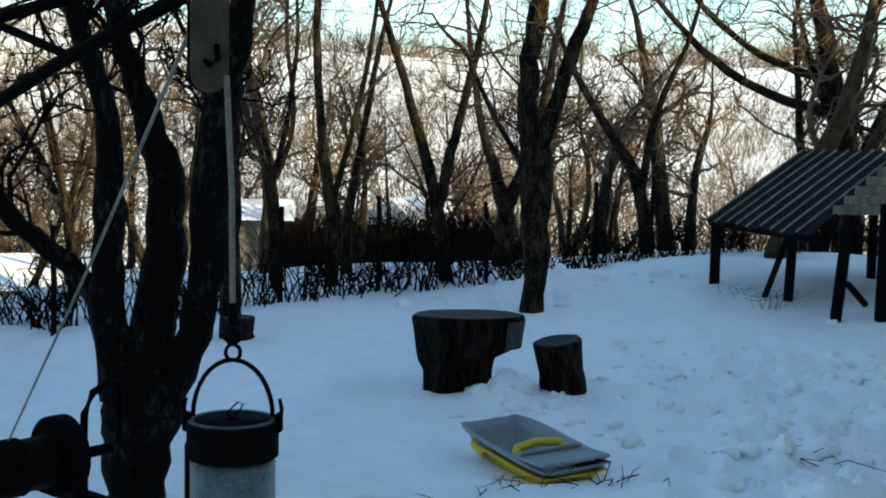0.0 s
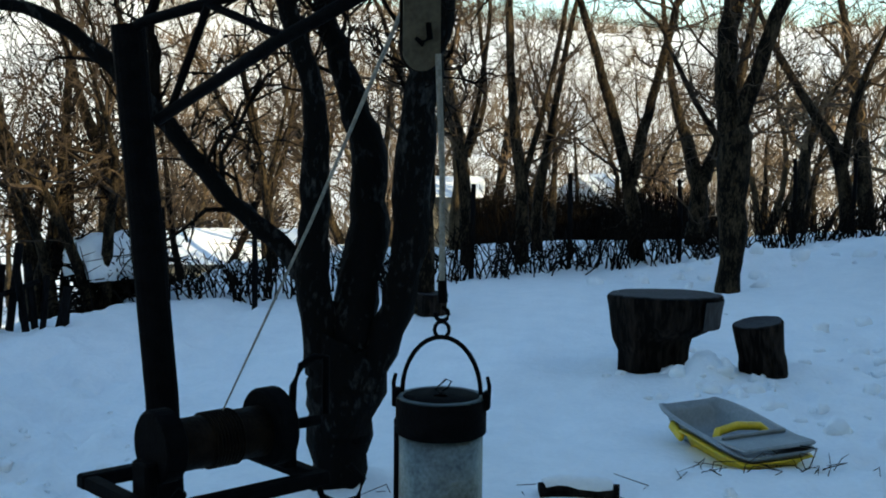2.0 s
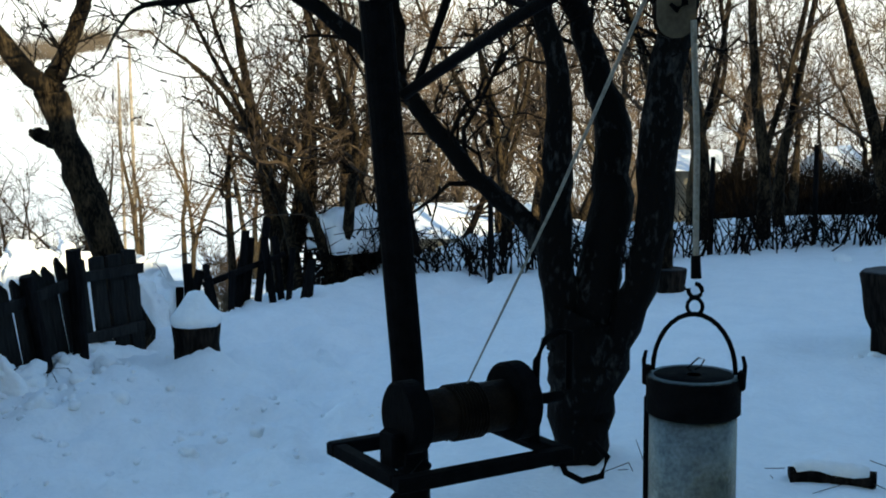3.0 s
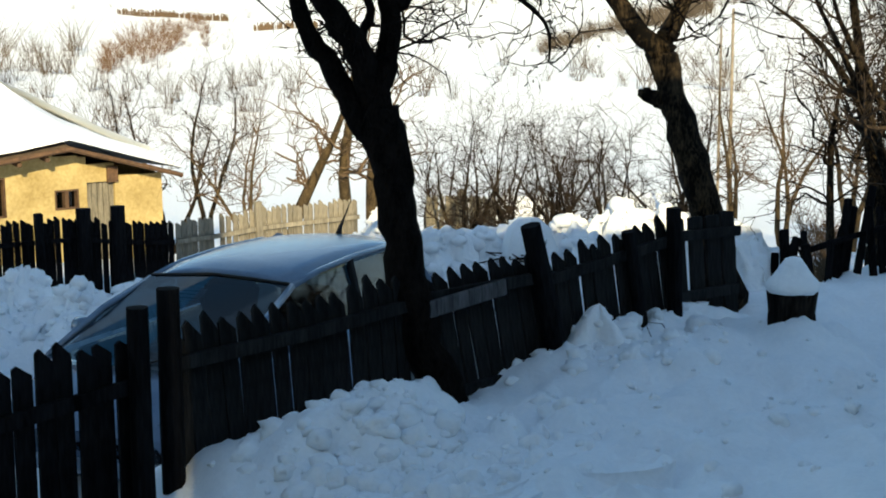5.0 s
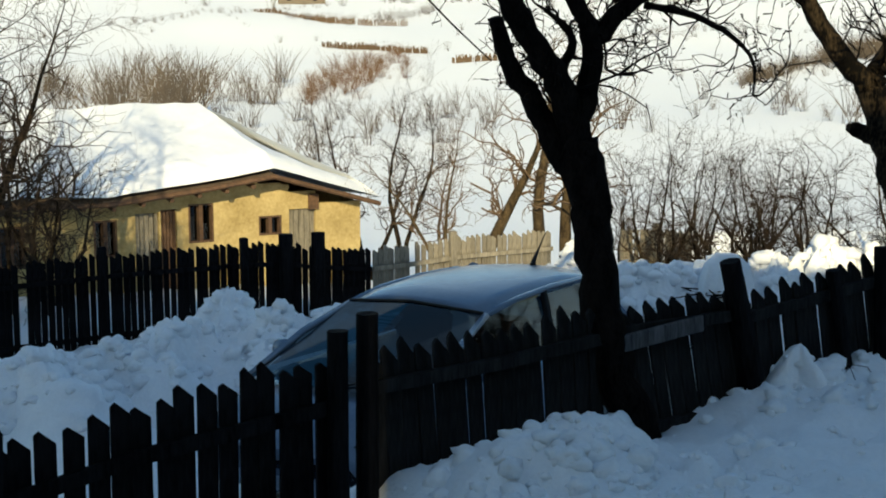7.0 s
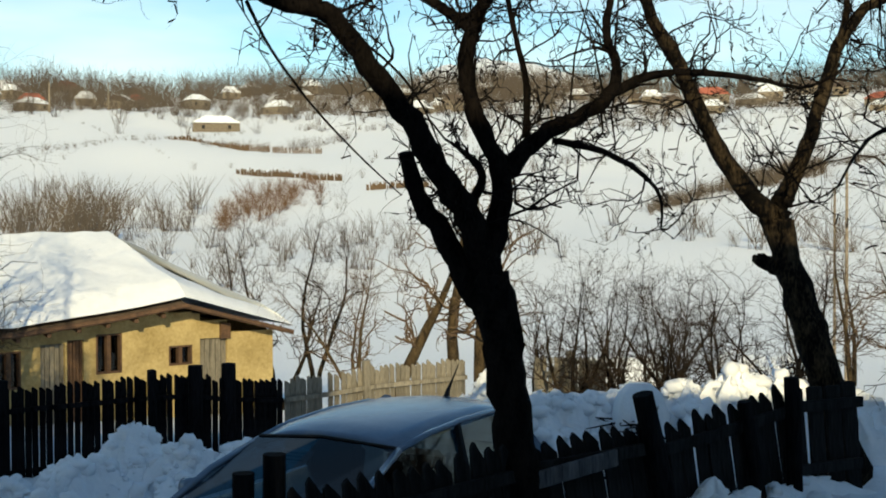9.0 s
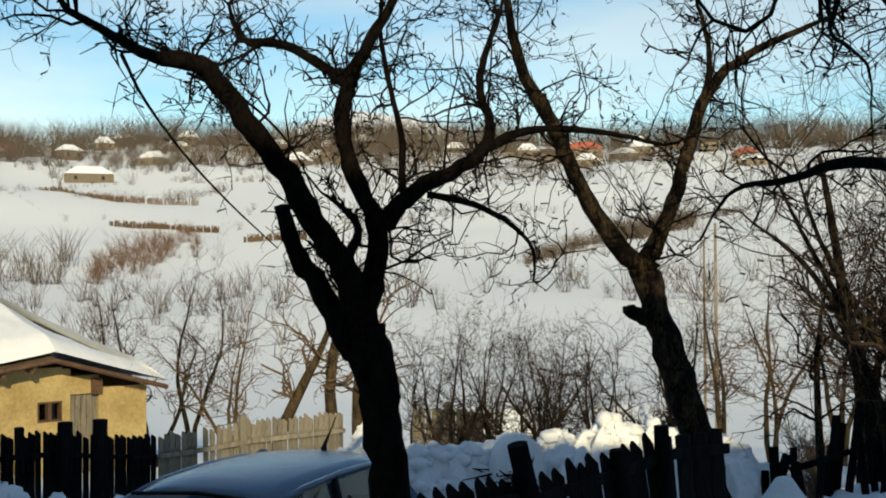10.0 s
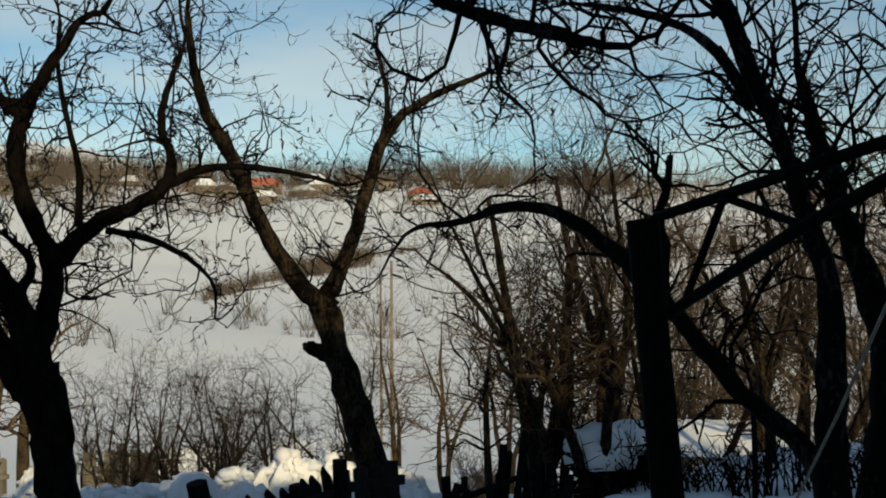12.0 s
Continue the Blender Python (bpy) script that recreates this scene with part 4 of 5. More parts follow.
table = build_stump("stump_table", 0.17, 8.0, 0.355, 0.51, "wide dark hollow tree stump used as a table", 0.80, 0.6, (-2.5, 0), True)
arc = [(0.30 + 0.9 * k / 8 - 1.9) for k in range(9)]
patch = [Vector((0.365 * q * math.cos(a), 0.365 * q * math.sin(a), h)) for h, q in ((0.31, 0.96), (0.4, 0.99), (0.49, 1.03)) for a in [t + 0.75 for t in arc]]
sh = Shape().add(patch + [p * 0.9 + Vector((0, 0, p.z * 0.1)) for p in patch], [(r * 9 + k, r * 9 + k + 1, r * 9 + k + 10, r * 9 + k + 9) for r in range(2) for k in range(8)])
part("split_side", sh, SPLIT, table, "grey split wood where bark is gone")
build_stump("stump_stool", 0.80, 7.92, 0.15, 0.37, "small dark log stool beside the stump table", 0.95, 2.0, (5, -9))
lstump = build_stump("log_stump", -4.27, 7.07, 0.16, 0.25, "low dark stump with a cap of snow", 0.92, 3.0)
cap = Shape().lathe([(0.165, -0.01), (0.175, 0.02), (0.16, 0.055), (0.13, 0.085), (0.10, 0.125), (0.075, 0.165), (0.05, 0.2), (0.02, 0.21)], 30, squash=gnarl(4.0, 0.03))
c = part("snow_cap", cap, SNOW, lstump, "pointed cap of fresh snow", True)
c.location = (0, 0, 0.25)
build_stump("block_stump", -1.68, 10.2, 0.13, 0.24, "square-cut chopping block in the snow", 1.0, 5.0)


# ---- plastic sled ----
def build_sled():
    m = Matrix.Translation((0.46, 6.17, ground_z(0.46, 6.17) + 0.0)) @ pose(0, 0, 0, 2, 1, -60)
    sl = thing("plastic_sled", (0, 0, 0), "grey and yellow plastic sled lying on the snow", "sled", m=m)

    def tray(z0, grow, flare, n=30, start=-1.0):
        """Cross-sections along the sled's length: a shallow basin with turned-out rims."""
        verts, faces = [], []
        prof = [(-1.12, 1.0), (-1.0, 1.02), (-0.86, 0.7), (-0.7, 0.15), (-0.4, 0.0), (0, 0.06), (0.4, 0.0), (0.7, 0.15), (0.86, 0.7), (1.0, 1.02), (1.12, 1.0)]
        for i in range(n):
            u = start + (1 - start) * i / (n - 1)
            half = 0.195 * grow * (1 - 0.15 * max(0, u) ** 4 - 0.25 * max(0, -u) ** 4)
            wall = min(1.0, max(0.0, (abs(u) - 0.8) / 0.17)) if abs(u) > 0.8 else 0.0
            for px, pz in prof:
                verts.append((u * 0.39 * grow, px * half, z0 + max(pz, wall) * (0.115 - 0.03 * u) * flare))
        k = len(prof)
        for i in range(n - 1):
            faces += [(i * k + j, i * k + j + 1, i * k + k + j + 1, i * k + k + j) for j in range(k - 1)]
        return Shape().add(verts, faces)

    low = part("yellow_hull", tray(-0.012, 1.0, 0.95, 24, -0.35), YELLOW, sl, "bright yellow lower hull", True)
    hull = part("grey_tray", tray(0.01, 1.03, 1.12), GREY_PLASTIC, sl, "pale grey moulded tray", True)
    for o in (low, hull):
        sol = o.modifiers.new("thickness", "SOLIDIFY")
        sol.thickness = 0.008
    deck = Shape()
    deck.box((0.25, 0.0, 0.135), (0.30, 0.40, 0.02), pose(0, 0, 0, 0, -3, 0), 0.008)
    deck.box((0.17, 0.0, 0.115), (0.02, 0.36, 0.1), pose(0, 0, 0, 0, 20, 0), 0.006)
    part("front_deck", deck, GREY_PLASTIC, sl, "scuffed grey front deck")
    part("seat_rim", Shape().tube([(0.1, -0.16, 0.10), (0.06, -0.12, 0.145), (0.04, 0, 0.155), (0.06, 0.12, 0.145), (0.1, 0.16, 0.10)], [0.022] * 5, 9), YELLOW, sl, "yellow moulded seat rim", True)
    for y in (-0.13, 0.13):
        part("runner", Shape().box((0.1, y, -0.01), (0.5, 0.05, 0.04), None, 0.012), YELLOW, sl)
        part("brake_lever", Shape().box((-0.2, y * 1.45, 0.09), (0.12, 0.03, 0.05), pose(0, 0, 0, 0, 25, 0), 0.008), YELLOW, sl)
    part("pull_string", Shape().tube([(0.43, 0.08, 0.15), (0.50, 0.12, 0.15), (0.53, 0.06, 0.08), (0.50, -0.02, 0.03), (0.52, -0.08, -0.02), (0.56, -0.14, 0.0), (0.5, -0.2, -0.01)], [0.0035] * 7, 5), IRON, sl, "thin dark pull string")


build_sled()


# ---- open shed at the hedge ----
def build_shed():
    s0 = thing("garden_shelter", (3.4, 11.6, 0.1), "low open shelter with wooden posts and ribbed dark roof", "shelter")
    o = Vector((3.4, 11.6, 0.1))

    def beam(name, a, b, w, mat=WOOD_DARK, label=""):
        a, b = Vector(a) - o, Vector(b) - o
        return part(name, Shape().tube([a, a.lerp(b, 0.5), b], [w, w * 1.02, w * 0.97], 6, 0.12), mat, s0, label)

    eL, eR = Vector((2.74, 12.71, 0.89)), Vector((3.20, 10.73, 0.88))
    rL, rR = Vector((3.78, 13.17, 1.57)), Vector((4.25, 11.25, 1.59))
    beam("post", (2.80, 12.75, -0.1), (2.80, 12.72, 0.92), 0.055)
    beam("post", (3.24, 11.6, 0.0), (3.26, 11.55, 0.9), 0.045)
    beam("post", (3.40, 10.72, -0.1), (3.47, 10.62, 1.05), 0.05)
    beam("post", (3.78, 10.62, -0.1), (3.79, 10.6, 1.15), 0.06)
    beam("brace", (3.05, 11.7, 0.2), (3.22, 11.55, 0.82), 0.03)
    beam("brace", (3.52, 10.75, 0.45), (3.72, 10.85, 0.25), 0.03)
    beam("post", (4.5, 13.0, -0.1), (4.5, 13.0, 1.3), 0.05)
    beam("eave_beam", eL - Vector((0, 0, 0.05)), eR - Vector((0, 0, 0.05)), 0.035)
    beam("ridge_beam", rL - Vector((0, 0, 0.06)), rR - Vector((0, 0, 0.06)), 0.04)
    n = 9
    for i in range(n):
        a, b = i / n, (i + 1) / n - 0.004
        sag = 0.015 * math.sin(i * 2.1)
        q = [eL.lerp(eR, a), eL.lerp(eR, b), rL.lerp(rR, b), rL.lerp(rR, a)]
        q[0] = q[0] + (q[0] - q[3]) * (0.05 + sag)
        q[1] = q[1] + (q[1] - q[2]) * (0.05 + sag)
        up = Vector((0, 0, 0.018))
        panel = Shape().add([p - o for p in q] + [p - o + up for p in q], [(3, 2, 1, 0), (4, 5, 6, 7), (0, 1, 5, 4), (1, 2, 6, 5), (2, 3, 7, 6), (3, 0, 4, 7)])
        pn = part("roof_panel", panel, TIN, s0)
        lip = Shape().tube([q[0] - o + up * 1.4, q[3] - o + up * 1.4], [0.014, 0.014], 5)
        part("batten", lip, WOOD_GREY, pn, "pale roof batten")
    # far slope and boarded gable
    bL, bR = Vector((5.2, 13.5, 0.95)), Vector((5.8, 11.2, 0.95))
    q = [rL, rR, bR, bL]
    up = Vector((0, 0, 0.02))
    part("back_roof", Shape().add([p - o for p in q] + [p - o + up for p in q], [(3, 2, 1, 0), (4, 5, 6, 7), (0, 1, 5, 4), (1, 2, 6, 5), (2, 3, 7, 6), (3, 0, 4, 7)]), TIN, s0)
    for i in range(7):
        z0 = 1.08 + i * 0.085
        w0 = 1 - i / 7.5
        a = Vector((rR.x, rR.y, 0)) + (Vector((eR.x - rR.x, eR.y - rR.y, 0))) * w0 * 0.8
        b = Vector((rR.x, rR.y, 0)) + (Vector((bR.x - rR.x, bR.y - rR.y, 0))) * w0 * 0.8
        mid = (a + b) / 2 + Vector((0, 0.03, z0))
        yaw = math.degrees(math.atan2(b.y - a.y, b.x - a.x))
        part("gable_board", Shape().box(mid - o, ((b - a).length, 0.025, 0.082), pose(0, 0, 0, 0, 0, yaw)), WOOD_GREY, s0)


build_shed()


# ---- picket fences ----
def picket_shape(w, h, t, tip):
    pts = [(-w / 2, 0), (w / 2, 0), (w / 2, h - tip), (-0.25 * w, h), (-w / 2, h - tip * 0.3)]
    v = [(x, y, z) for y in (-t / 2, t / 2) for x, z in pts]
    f = [tuple(range(5)), tuple(reversed(range(5, 10)))] + [(i, 5 + i, 5 + (i + 1) % 5, (i + 1) % 5) for i in range(5)]
    return Shape().add(v, f)


def fence_run(name, ends, spacing, height, mat, label, seed, width=0.085, tip=0.05, post_every=18, lean=3.0, drop=0.0, group="", gaps=0.03, rail_z=(0.25, 0.8), tilt=0.0):
    """A picket fence along a line of (x, y, top z); every picket is an object sharing one of four meshes."""
    rng = random.Random(seed)
    x0, y0, z0 = ends[0]
    f = thing(name, (x0, y0, z0 - height), label, "fence", group)
    o = Vector((x0, y0, z0 - height))
    kinds = [picket_shape(width * k, height * (1 + 0.012 * (i - 1)), 0.022, tip * (0.85 + 0.1 * i)).mesh("picket", mat) for i, k in enumerate((1.0, 0.96, 1.03, 0.93))]
    post_mesh = Shape().box((0, 0, height * 0.53), (0.11, 0.11, height * 1.14), None, 0.012).mesh("fence_post", mat)
    n = 0
    for a, b in zip(ends, ends[1:]):
        a, b = Vector(a), Vector(b)
        flat = Vector((b.x - a.x, b.y - a.y, 0))
        yaw = math.degrees(math.atan2(flat.y, flat.x))
        count = max(1, int(flat.length / spacing))
        for i in range(count):
            n += 1
            if rng.random() < gaps:
                continue
            p = a.lerp(b, (i + 0.5) / count) - o - Vector((0, 0, height)) - flat.normalized() * height * math.sin(radians(tilt))
            ob = new("picket", rng.choice(kinds))
            ob.parent = f
            ob.matrix_local = Matrix.Translation(p + Vector((0, 0, rng.uniform(-0.02, 0.015)))) @ pose(0, 0, 0, rng.gauss(0, 0.5), tilt + rng.gauss(0, lean * 0.2), yaw + rng.gauss(0, 1))
            if n % post_every == post_every // 2:
                q = new("fence_post", post_mesh)
                q.parent = f
                q.matrix_local = Matrix.Translation(p + Vector((0, 0, -0.02)) + Matrix.Rotation(radians(yaw), 3, "Z") @ Vector((0, -0.09, 0))) @ pose(0, 0, 0, rng.gauss(0, 2), rng.gauss(0, 3), yaw)
        for h in rail_z:
            r0, r1 = a - o - Vector((0, 0, height * (1 - h))), b - o - Vector((0, 0, height * (1 - h)))
            mid = (r0 + r1) / 2
            d = r1 - r0
            m = pose(0, 0, 0, 0, -math.degrees(math.atan2(d.z, flat.length)), yaw)
            off = Matrix.Rotation(radians(yaw), 3, "Z") @ Vector((0, -0.035, 0))
            part("rail", Shape().box(mid + off, (d.length, 0.04, 0.07), m), mat, f)
    return f


top = lambda y, z: (fence_x(y), y, z)
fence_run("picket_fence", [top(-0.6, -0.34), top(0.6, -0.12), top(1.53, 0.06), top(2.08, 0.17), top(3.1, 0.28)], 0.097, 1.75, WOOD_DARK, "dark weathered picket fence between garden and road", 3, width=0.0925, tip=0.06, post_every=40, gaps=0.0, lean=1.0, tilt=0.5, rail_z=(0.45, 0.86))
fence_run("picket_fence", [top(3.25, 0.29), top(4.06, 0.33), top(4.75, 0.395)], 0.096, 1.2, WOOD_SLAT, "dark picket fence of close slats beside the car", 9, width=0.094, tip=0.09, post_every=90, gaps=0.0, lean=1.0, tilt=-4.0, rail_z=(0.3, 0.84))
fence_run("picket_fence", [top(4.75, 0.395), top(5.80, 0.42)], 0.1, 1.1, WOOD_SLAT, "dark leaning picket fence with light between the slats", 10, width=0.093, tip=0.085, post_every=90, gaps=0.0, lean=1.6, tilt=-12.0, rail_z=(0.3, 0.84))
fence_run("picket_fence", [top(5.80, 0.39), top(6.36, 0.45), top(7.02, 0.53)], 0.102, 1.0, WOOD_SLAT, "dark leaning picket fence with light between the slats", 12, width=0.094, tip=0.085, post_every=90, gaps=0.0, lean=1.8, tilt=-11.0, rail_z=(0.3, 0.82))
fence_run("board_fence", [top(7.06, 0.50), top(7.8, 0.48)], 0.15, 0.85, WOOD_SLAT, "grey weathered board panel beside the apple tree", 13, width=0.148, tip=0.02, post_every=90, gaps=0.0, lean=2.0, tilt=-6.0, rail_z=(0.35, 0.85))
# one continuous fence: shaded stretch coloured dark here, sunlit stretch pale below
fence_run("road_fence", [(-17.3, 1.0, -0.78), (-16.88, 4.74, -0.63), (-16.69, 6.21, -0.57), (-16.5, 7.69, -0.55), (-16.39, 8.54, -0.56), (-16.33, 9.02, -0.65), (-16.21, 9.93, -0.73)], 0.088, 1.5, WOOD_DARK, "dark-coloured shaded stretch of the tall road fence", 4, 0.086, 0.05, 22, gaps=0.01, lean=1.2)
fence_run("pale_fence", [(-16.20, 9.96, -0.73), (-16.11, 10.69, -0.70), (-16.01, 11.48, -0.64), (-15.79, 13.16, -0.61)], 0.09, 1.5, WOOD_GREY, "pale-coloured sunlit stretch of the tall road fence", 6, 0.084, 0.05, 30, gaps=0.03, lean=1.5)
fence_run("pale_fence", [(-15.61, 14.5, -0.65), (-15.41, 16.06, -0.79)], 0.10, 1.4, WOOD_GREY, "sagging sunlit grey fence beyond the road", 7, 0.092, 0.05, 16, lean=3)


def old_post(name, foot, head, r, label):
    t = thing(name, foot, label, "post")
    d = Vector(head) - Vector(foot)
    part("post", Shape().tube([(0, 0, 0), d * 0.5, d], [r, r * 0.97, r * 0.93], 10, 0.12), WOOD_DARK, t)


old_post("fence_post", (-5.20, 6.03, -0.7), (-5.26, 5.69, 0.58), 0.07, "thick dark fence post leaning over")
old_post("fence_post", (-5.16, 6.82, -0.7), (-5.20, 6.58, 0.46), 0.05, "dark round post of the leaning fence")
old_post("fence_post", (-5.14, 7.06, -0.7), (-5.16, 7.02, 0.58), 0.055, "dark round post at the end of the fence")
for y in (8.54, 9.04):
    old_post("fence_post", (-16.25 + 0.13 * (y - 9), y, -2.4), (-16.25 + 0.13 * (y - 9), y, -0.42), 0.11, "thick dark post of the road fence")


plank = thing("loose_plank", (-5.27, 5.15, 0.2), "pale grey weathered plank nailed across the fence", "plank")
part("board", Shape().box((0, 0, 0), (0.62, 0.024, 0.10), pose(0, 0, 0, 0, -6, 86), 0.006), SPLIT, plank)


def broken_fence():
    """A few stakes left standing askew, with one fallen rail."""
    rg = random.Random(17)
    b = thing("broken_fence", (-5.3, 9.3, ground_z(-5.3, 9.3)), "broken dark fence of leaning stakes", "fence")
    o = Vector((-5.3, 9.3, ground_z(-5.3, 9.3)))
    for k in range(15):
        t = k / 14
        x, y = -5.62 + 0.82 * t + rg.gauss(0, 0.05), 9.05 + 0.85 * t + rg.gauss(0, 0.08)
        h = (0.75, 0.5, 0.62, 0.45, 0.3, 0.38, 0.3, 0.52, 0.6, 0.66, 0.55, 0.5, 0.42, 0.34, 0.3)[k]
        a = Vector((x, y, ground_z(x, y) - 0.15)) - o
        w = rg.uniform(0.055, 0.085)
        m = pose(0, 0, 0, rg.gauss(0, 6), rg.gauss(0, 11), 40 + rg.gauss(0, 14))
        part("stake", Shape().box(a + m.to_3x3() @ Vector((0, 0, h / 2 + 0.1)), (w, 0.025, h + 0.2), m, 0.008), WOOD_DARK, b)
    for p, q in (((-5.45, 9.2, 0.0), (-4.95, 9.75, 0.22)),):
        part("rail", Shape().tube([Vector(p) - o, Vector(q) - o], [0.03, 0.025], 6, 0.2), WOOD_DARK, b)


broken_fence()
gate = thing("gate_post", (-5.44, 3.25, -1.0), "taller round dark gate post in the fence", "gate post")
part("post", Shape().tube([(0, 0, 0), (0, 0.0, 0.8), (0.01, 0, 1.49)], [0.06, 0.058, 0.056], 12, 0.06), WOOD_DARK, gate)
g2 = thing("gate_post", (-5.44, 3.08, -1.0), "short round dark gate post in the fence", "gate post")
part("post", Shape().tube([(0, 0, 0), (0, 0.0, 0.8), (0.01, 0, 1.42)], [0.06, 0.055, 0.053], 12, 0.06), WOOD_DARK, g2)


# ---- hedge along the end of the garden ----
def build_hedge(line, height, label, seed, dense=60, width=0.35):
    rng = random.Random(seed)
    x0, y0 = line[0]
    h = thing("hedge", (x0, y0, ground_z(x0, y0)), label, "hedge", kind="stuff")
    o = Vector((x0, y0, ground_z(x0, y0)))
    s = Shape()
    for (ax, ay), (bx, by) in zip(line, line[1:]):
        run = math.hypot(bx - ax, by - ay)
        for i in range(int(run * dense)):
            t = rng.random()
            x, y = ax + (bx - ax) * t + rng.gauss(0, width / 2), ay + (by - ay) * t + rng.gauss(0, width / 2)
            z = ground_z(x, y, False)
            k = height * rng.uniform(0.45, 1.1) * (1 + 0.25 * math.sin(x * 3.1 + y))
            a = Vector((x, y, z - 0.05)) - o
            b = a + Vector((rng.gauss(0, 0.1), rng.gauss(0, 0.1), k * 0.6))
            c = b + Vector((rng.gauss(0, 0.13), rng.gauss(0, 0.13), k * 0.45))
            s.tube([a, b, c], [0.011, 0.008, 0.004], 3)
            for q in range(3):
                d = a.lerp(c, rng.uniform(0.3, 0.9))
                s.tube([d, d + Vector((rng.gauss(0, 0.1), rng.gauss(0, 0.1), rng.uniform(0.05, 0.2)))], [0.006, 0.003], 3)
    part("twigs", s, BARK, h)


build_hedge([(-5.7, 11.7), (-4.1, 12.0), (-1.4, 12.9), (0.2, 14.2), (3.0, 16.2), (6.5, 17.0)], 0.55, "low dark bare hedge standing in snow", 21)

WIRE = "stakes of the garden wire fence"
for k, (az, r, h) in enumerate(((17.5, 11.8, 1.1), (12.2, 12.4, 1.0), (7.5, 13.0, 1.05), (3.0, 13.6, 1.1), (-2.0, 14.5, 1.0), (21.5, 11.8, 1.0), (-7.0, 16.0, 1.1), (-9.5, 16.6, 1.1))):
    x, y = polar(az, r)
    w = thing("fence_stake", (x, y, ground_z(x, y) - 0.05), "thin dark wooden stake in the hedge", "stake", WIRE)
    part("stake", Shape().tube([(0, 0, 0), (0.01, 0, h * 0.5), (0.02 * math.sin(k), 0.01, h)], [0.03, 0.028, 0.024], 7, 0.15), WOOD_DARK, w)


def brush_pile(az, r, top, size, seed):
    """A heap of cut branches under a thick cap of snow."""
    rg = random.Random(seed)
    x, y = polar(az, r)
    z = ground_z(x, y)
    t = thing("brush_pile", (x, y, z), "heap of dark cut branches capped with snow", "brush pile")
    s = Shape()
    for k in range(420):
        a = rg.random() * 6.283
        q = size * math.sqrt(rg.random())
        p = Vector((q * math.cos(a), q * math.sin(a), rg.uniform(0, (top - z) * 0.75)))
        dvec = Vector((rg.gauss(0, 1), rg.gauss(0, 1), rg.gauss(0, 0.5))).normalized() * rg.uniform(0.15, 0.4)
        s.tube([p, p + dvec], [0.015, 0.006], 3)
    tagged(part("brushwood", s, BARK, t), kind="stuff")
    prof = [(size * 1.02, (top - z) * 0.55), (size * 1.1, (top - z) * 0.66), (size * 1.03, (top - z) * 0.8), (size * 0.8, (top - z) * 0.93), (size * 0.4, top - z), (0.02, top - z)]
    part("snow_cover", Shape().lathe(prof, 40, squash=gnarl(seed, 0.16)), SNOW, t, "thick snow cover", True)


brush_pile(24.3, 13.0, 0.42, 0.34, 3)
brush_pile(22.8, 13.4, 0.42, 0.3, 5)
brush_pile(42.6, 12.8, 0.0, 0.22, 6)


def small_shed(az, r, w, dd, h, yaw, label):
    x, y = polar(az, r)
    t = thing("small_shed", (0, 0, 0), label, "shed", m=Matrix.Translation((x, y, ground_z(x, y) - 0.1)) @ pose(0, 0, 0, 0, 0, yaw))
    part("wall", Shape().box((0, 0, h / 2), (w, dd, h)), WOOD_GREY, t)
    part("roof", Shape().add([(-w / 2 - 0.2, -dd / 2 - 0.2, h), (w / 2 + 0.2, -dd / 2 - 0.2, h), (w / 2 + 0.2, dd / 2 + 0.2, h), (-w / 2 - 0.2, dd / 2 + 0.2, h), (-w / 2 - 0.2, 0, h + dd * 0.4), (w / 2 + 0.2, 0, h + dd * 0.4)],
                             [(3, 2, 1, 0), (0, 1, 5, 4), (1, 2, 5), (2, 3, 4, 5), (3, 0, 4)]), SNOW, t, "snow-covered gable roof")


small_shed(18.6, 26, 2.6, 1.6, 0.9, 10, "low grey shed with a snowy roof below the orchard")
small_shed(1.3, 30, 2.0, 3.0, 1.7, 60, "grey wooden shed with a steep snowy roof")
small_shed(8.6, 21, 0.9, 0.8, 1.0, 5, "small grey garden hut behind the hedge")
small_shed(36.5, 33, 2.2, 1.6, 0.9, 30, "small wooden hut catching the sun")
small_shed(43.5, 34, 2.4, 1.6, 0.8, 50, "small wooden hut catching the sun")


def build_log(x, y, yaw, length, r, label):
    t = thing("fallen_log", (0, 0, 0), label, "log", m=Matrix.Translation((x, y, ground_z(x, y) + r * 0.4)) @ pose(0, 0, 0, 0, 0, yaw))
    part("log_body", Shape().tube([(-length / 2, 0, 0), (0, 0.01, 0.01), (length / 2, 0, 0)], [r, r * 0.95, r * 0.85], 12, 0.12), STUMP_BARK, t)
    part("snow_cover", Shape().tube([(-length / 2 + 0.02, 0, r * 0.65), (-length / 4, 0.02, r * 0.85), (length / 4, 0, r * 0.8), (length / 2 - 0.03, 0, r * 0.6)], [r * 0.8, r * 1.05, r * 1.0, r * 0.7], 12, 0.1), SNOW, t, "snow lying along the log", True)


build_log(-0.25, 5.2, 8, 0.34, 0.04, "short dark log half buried in snow")


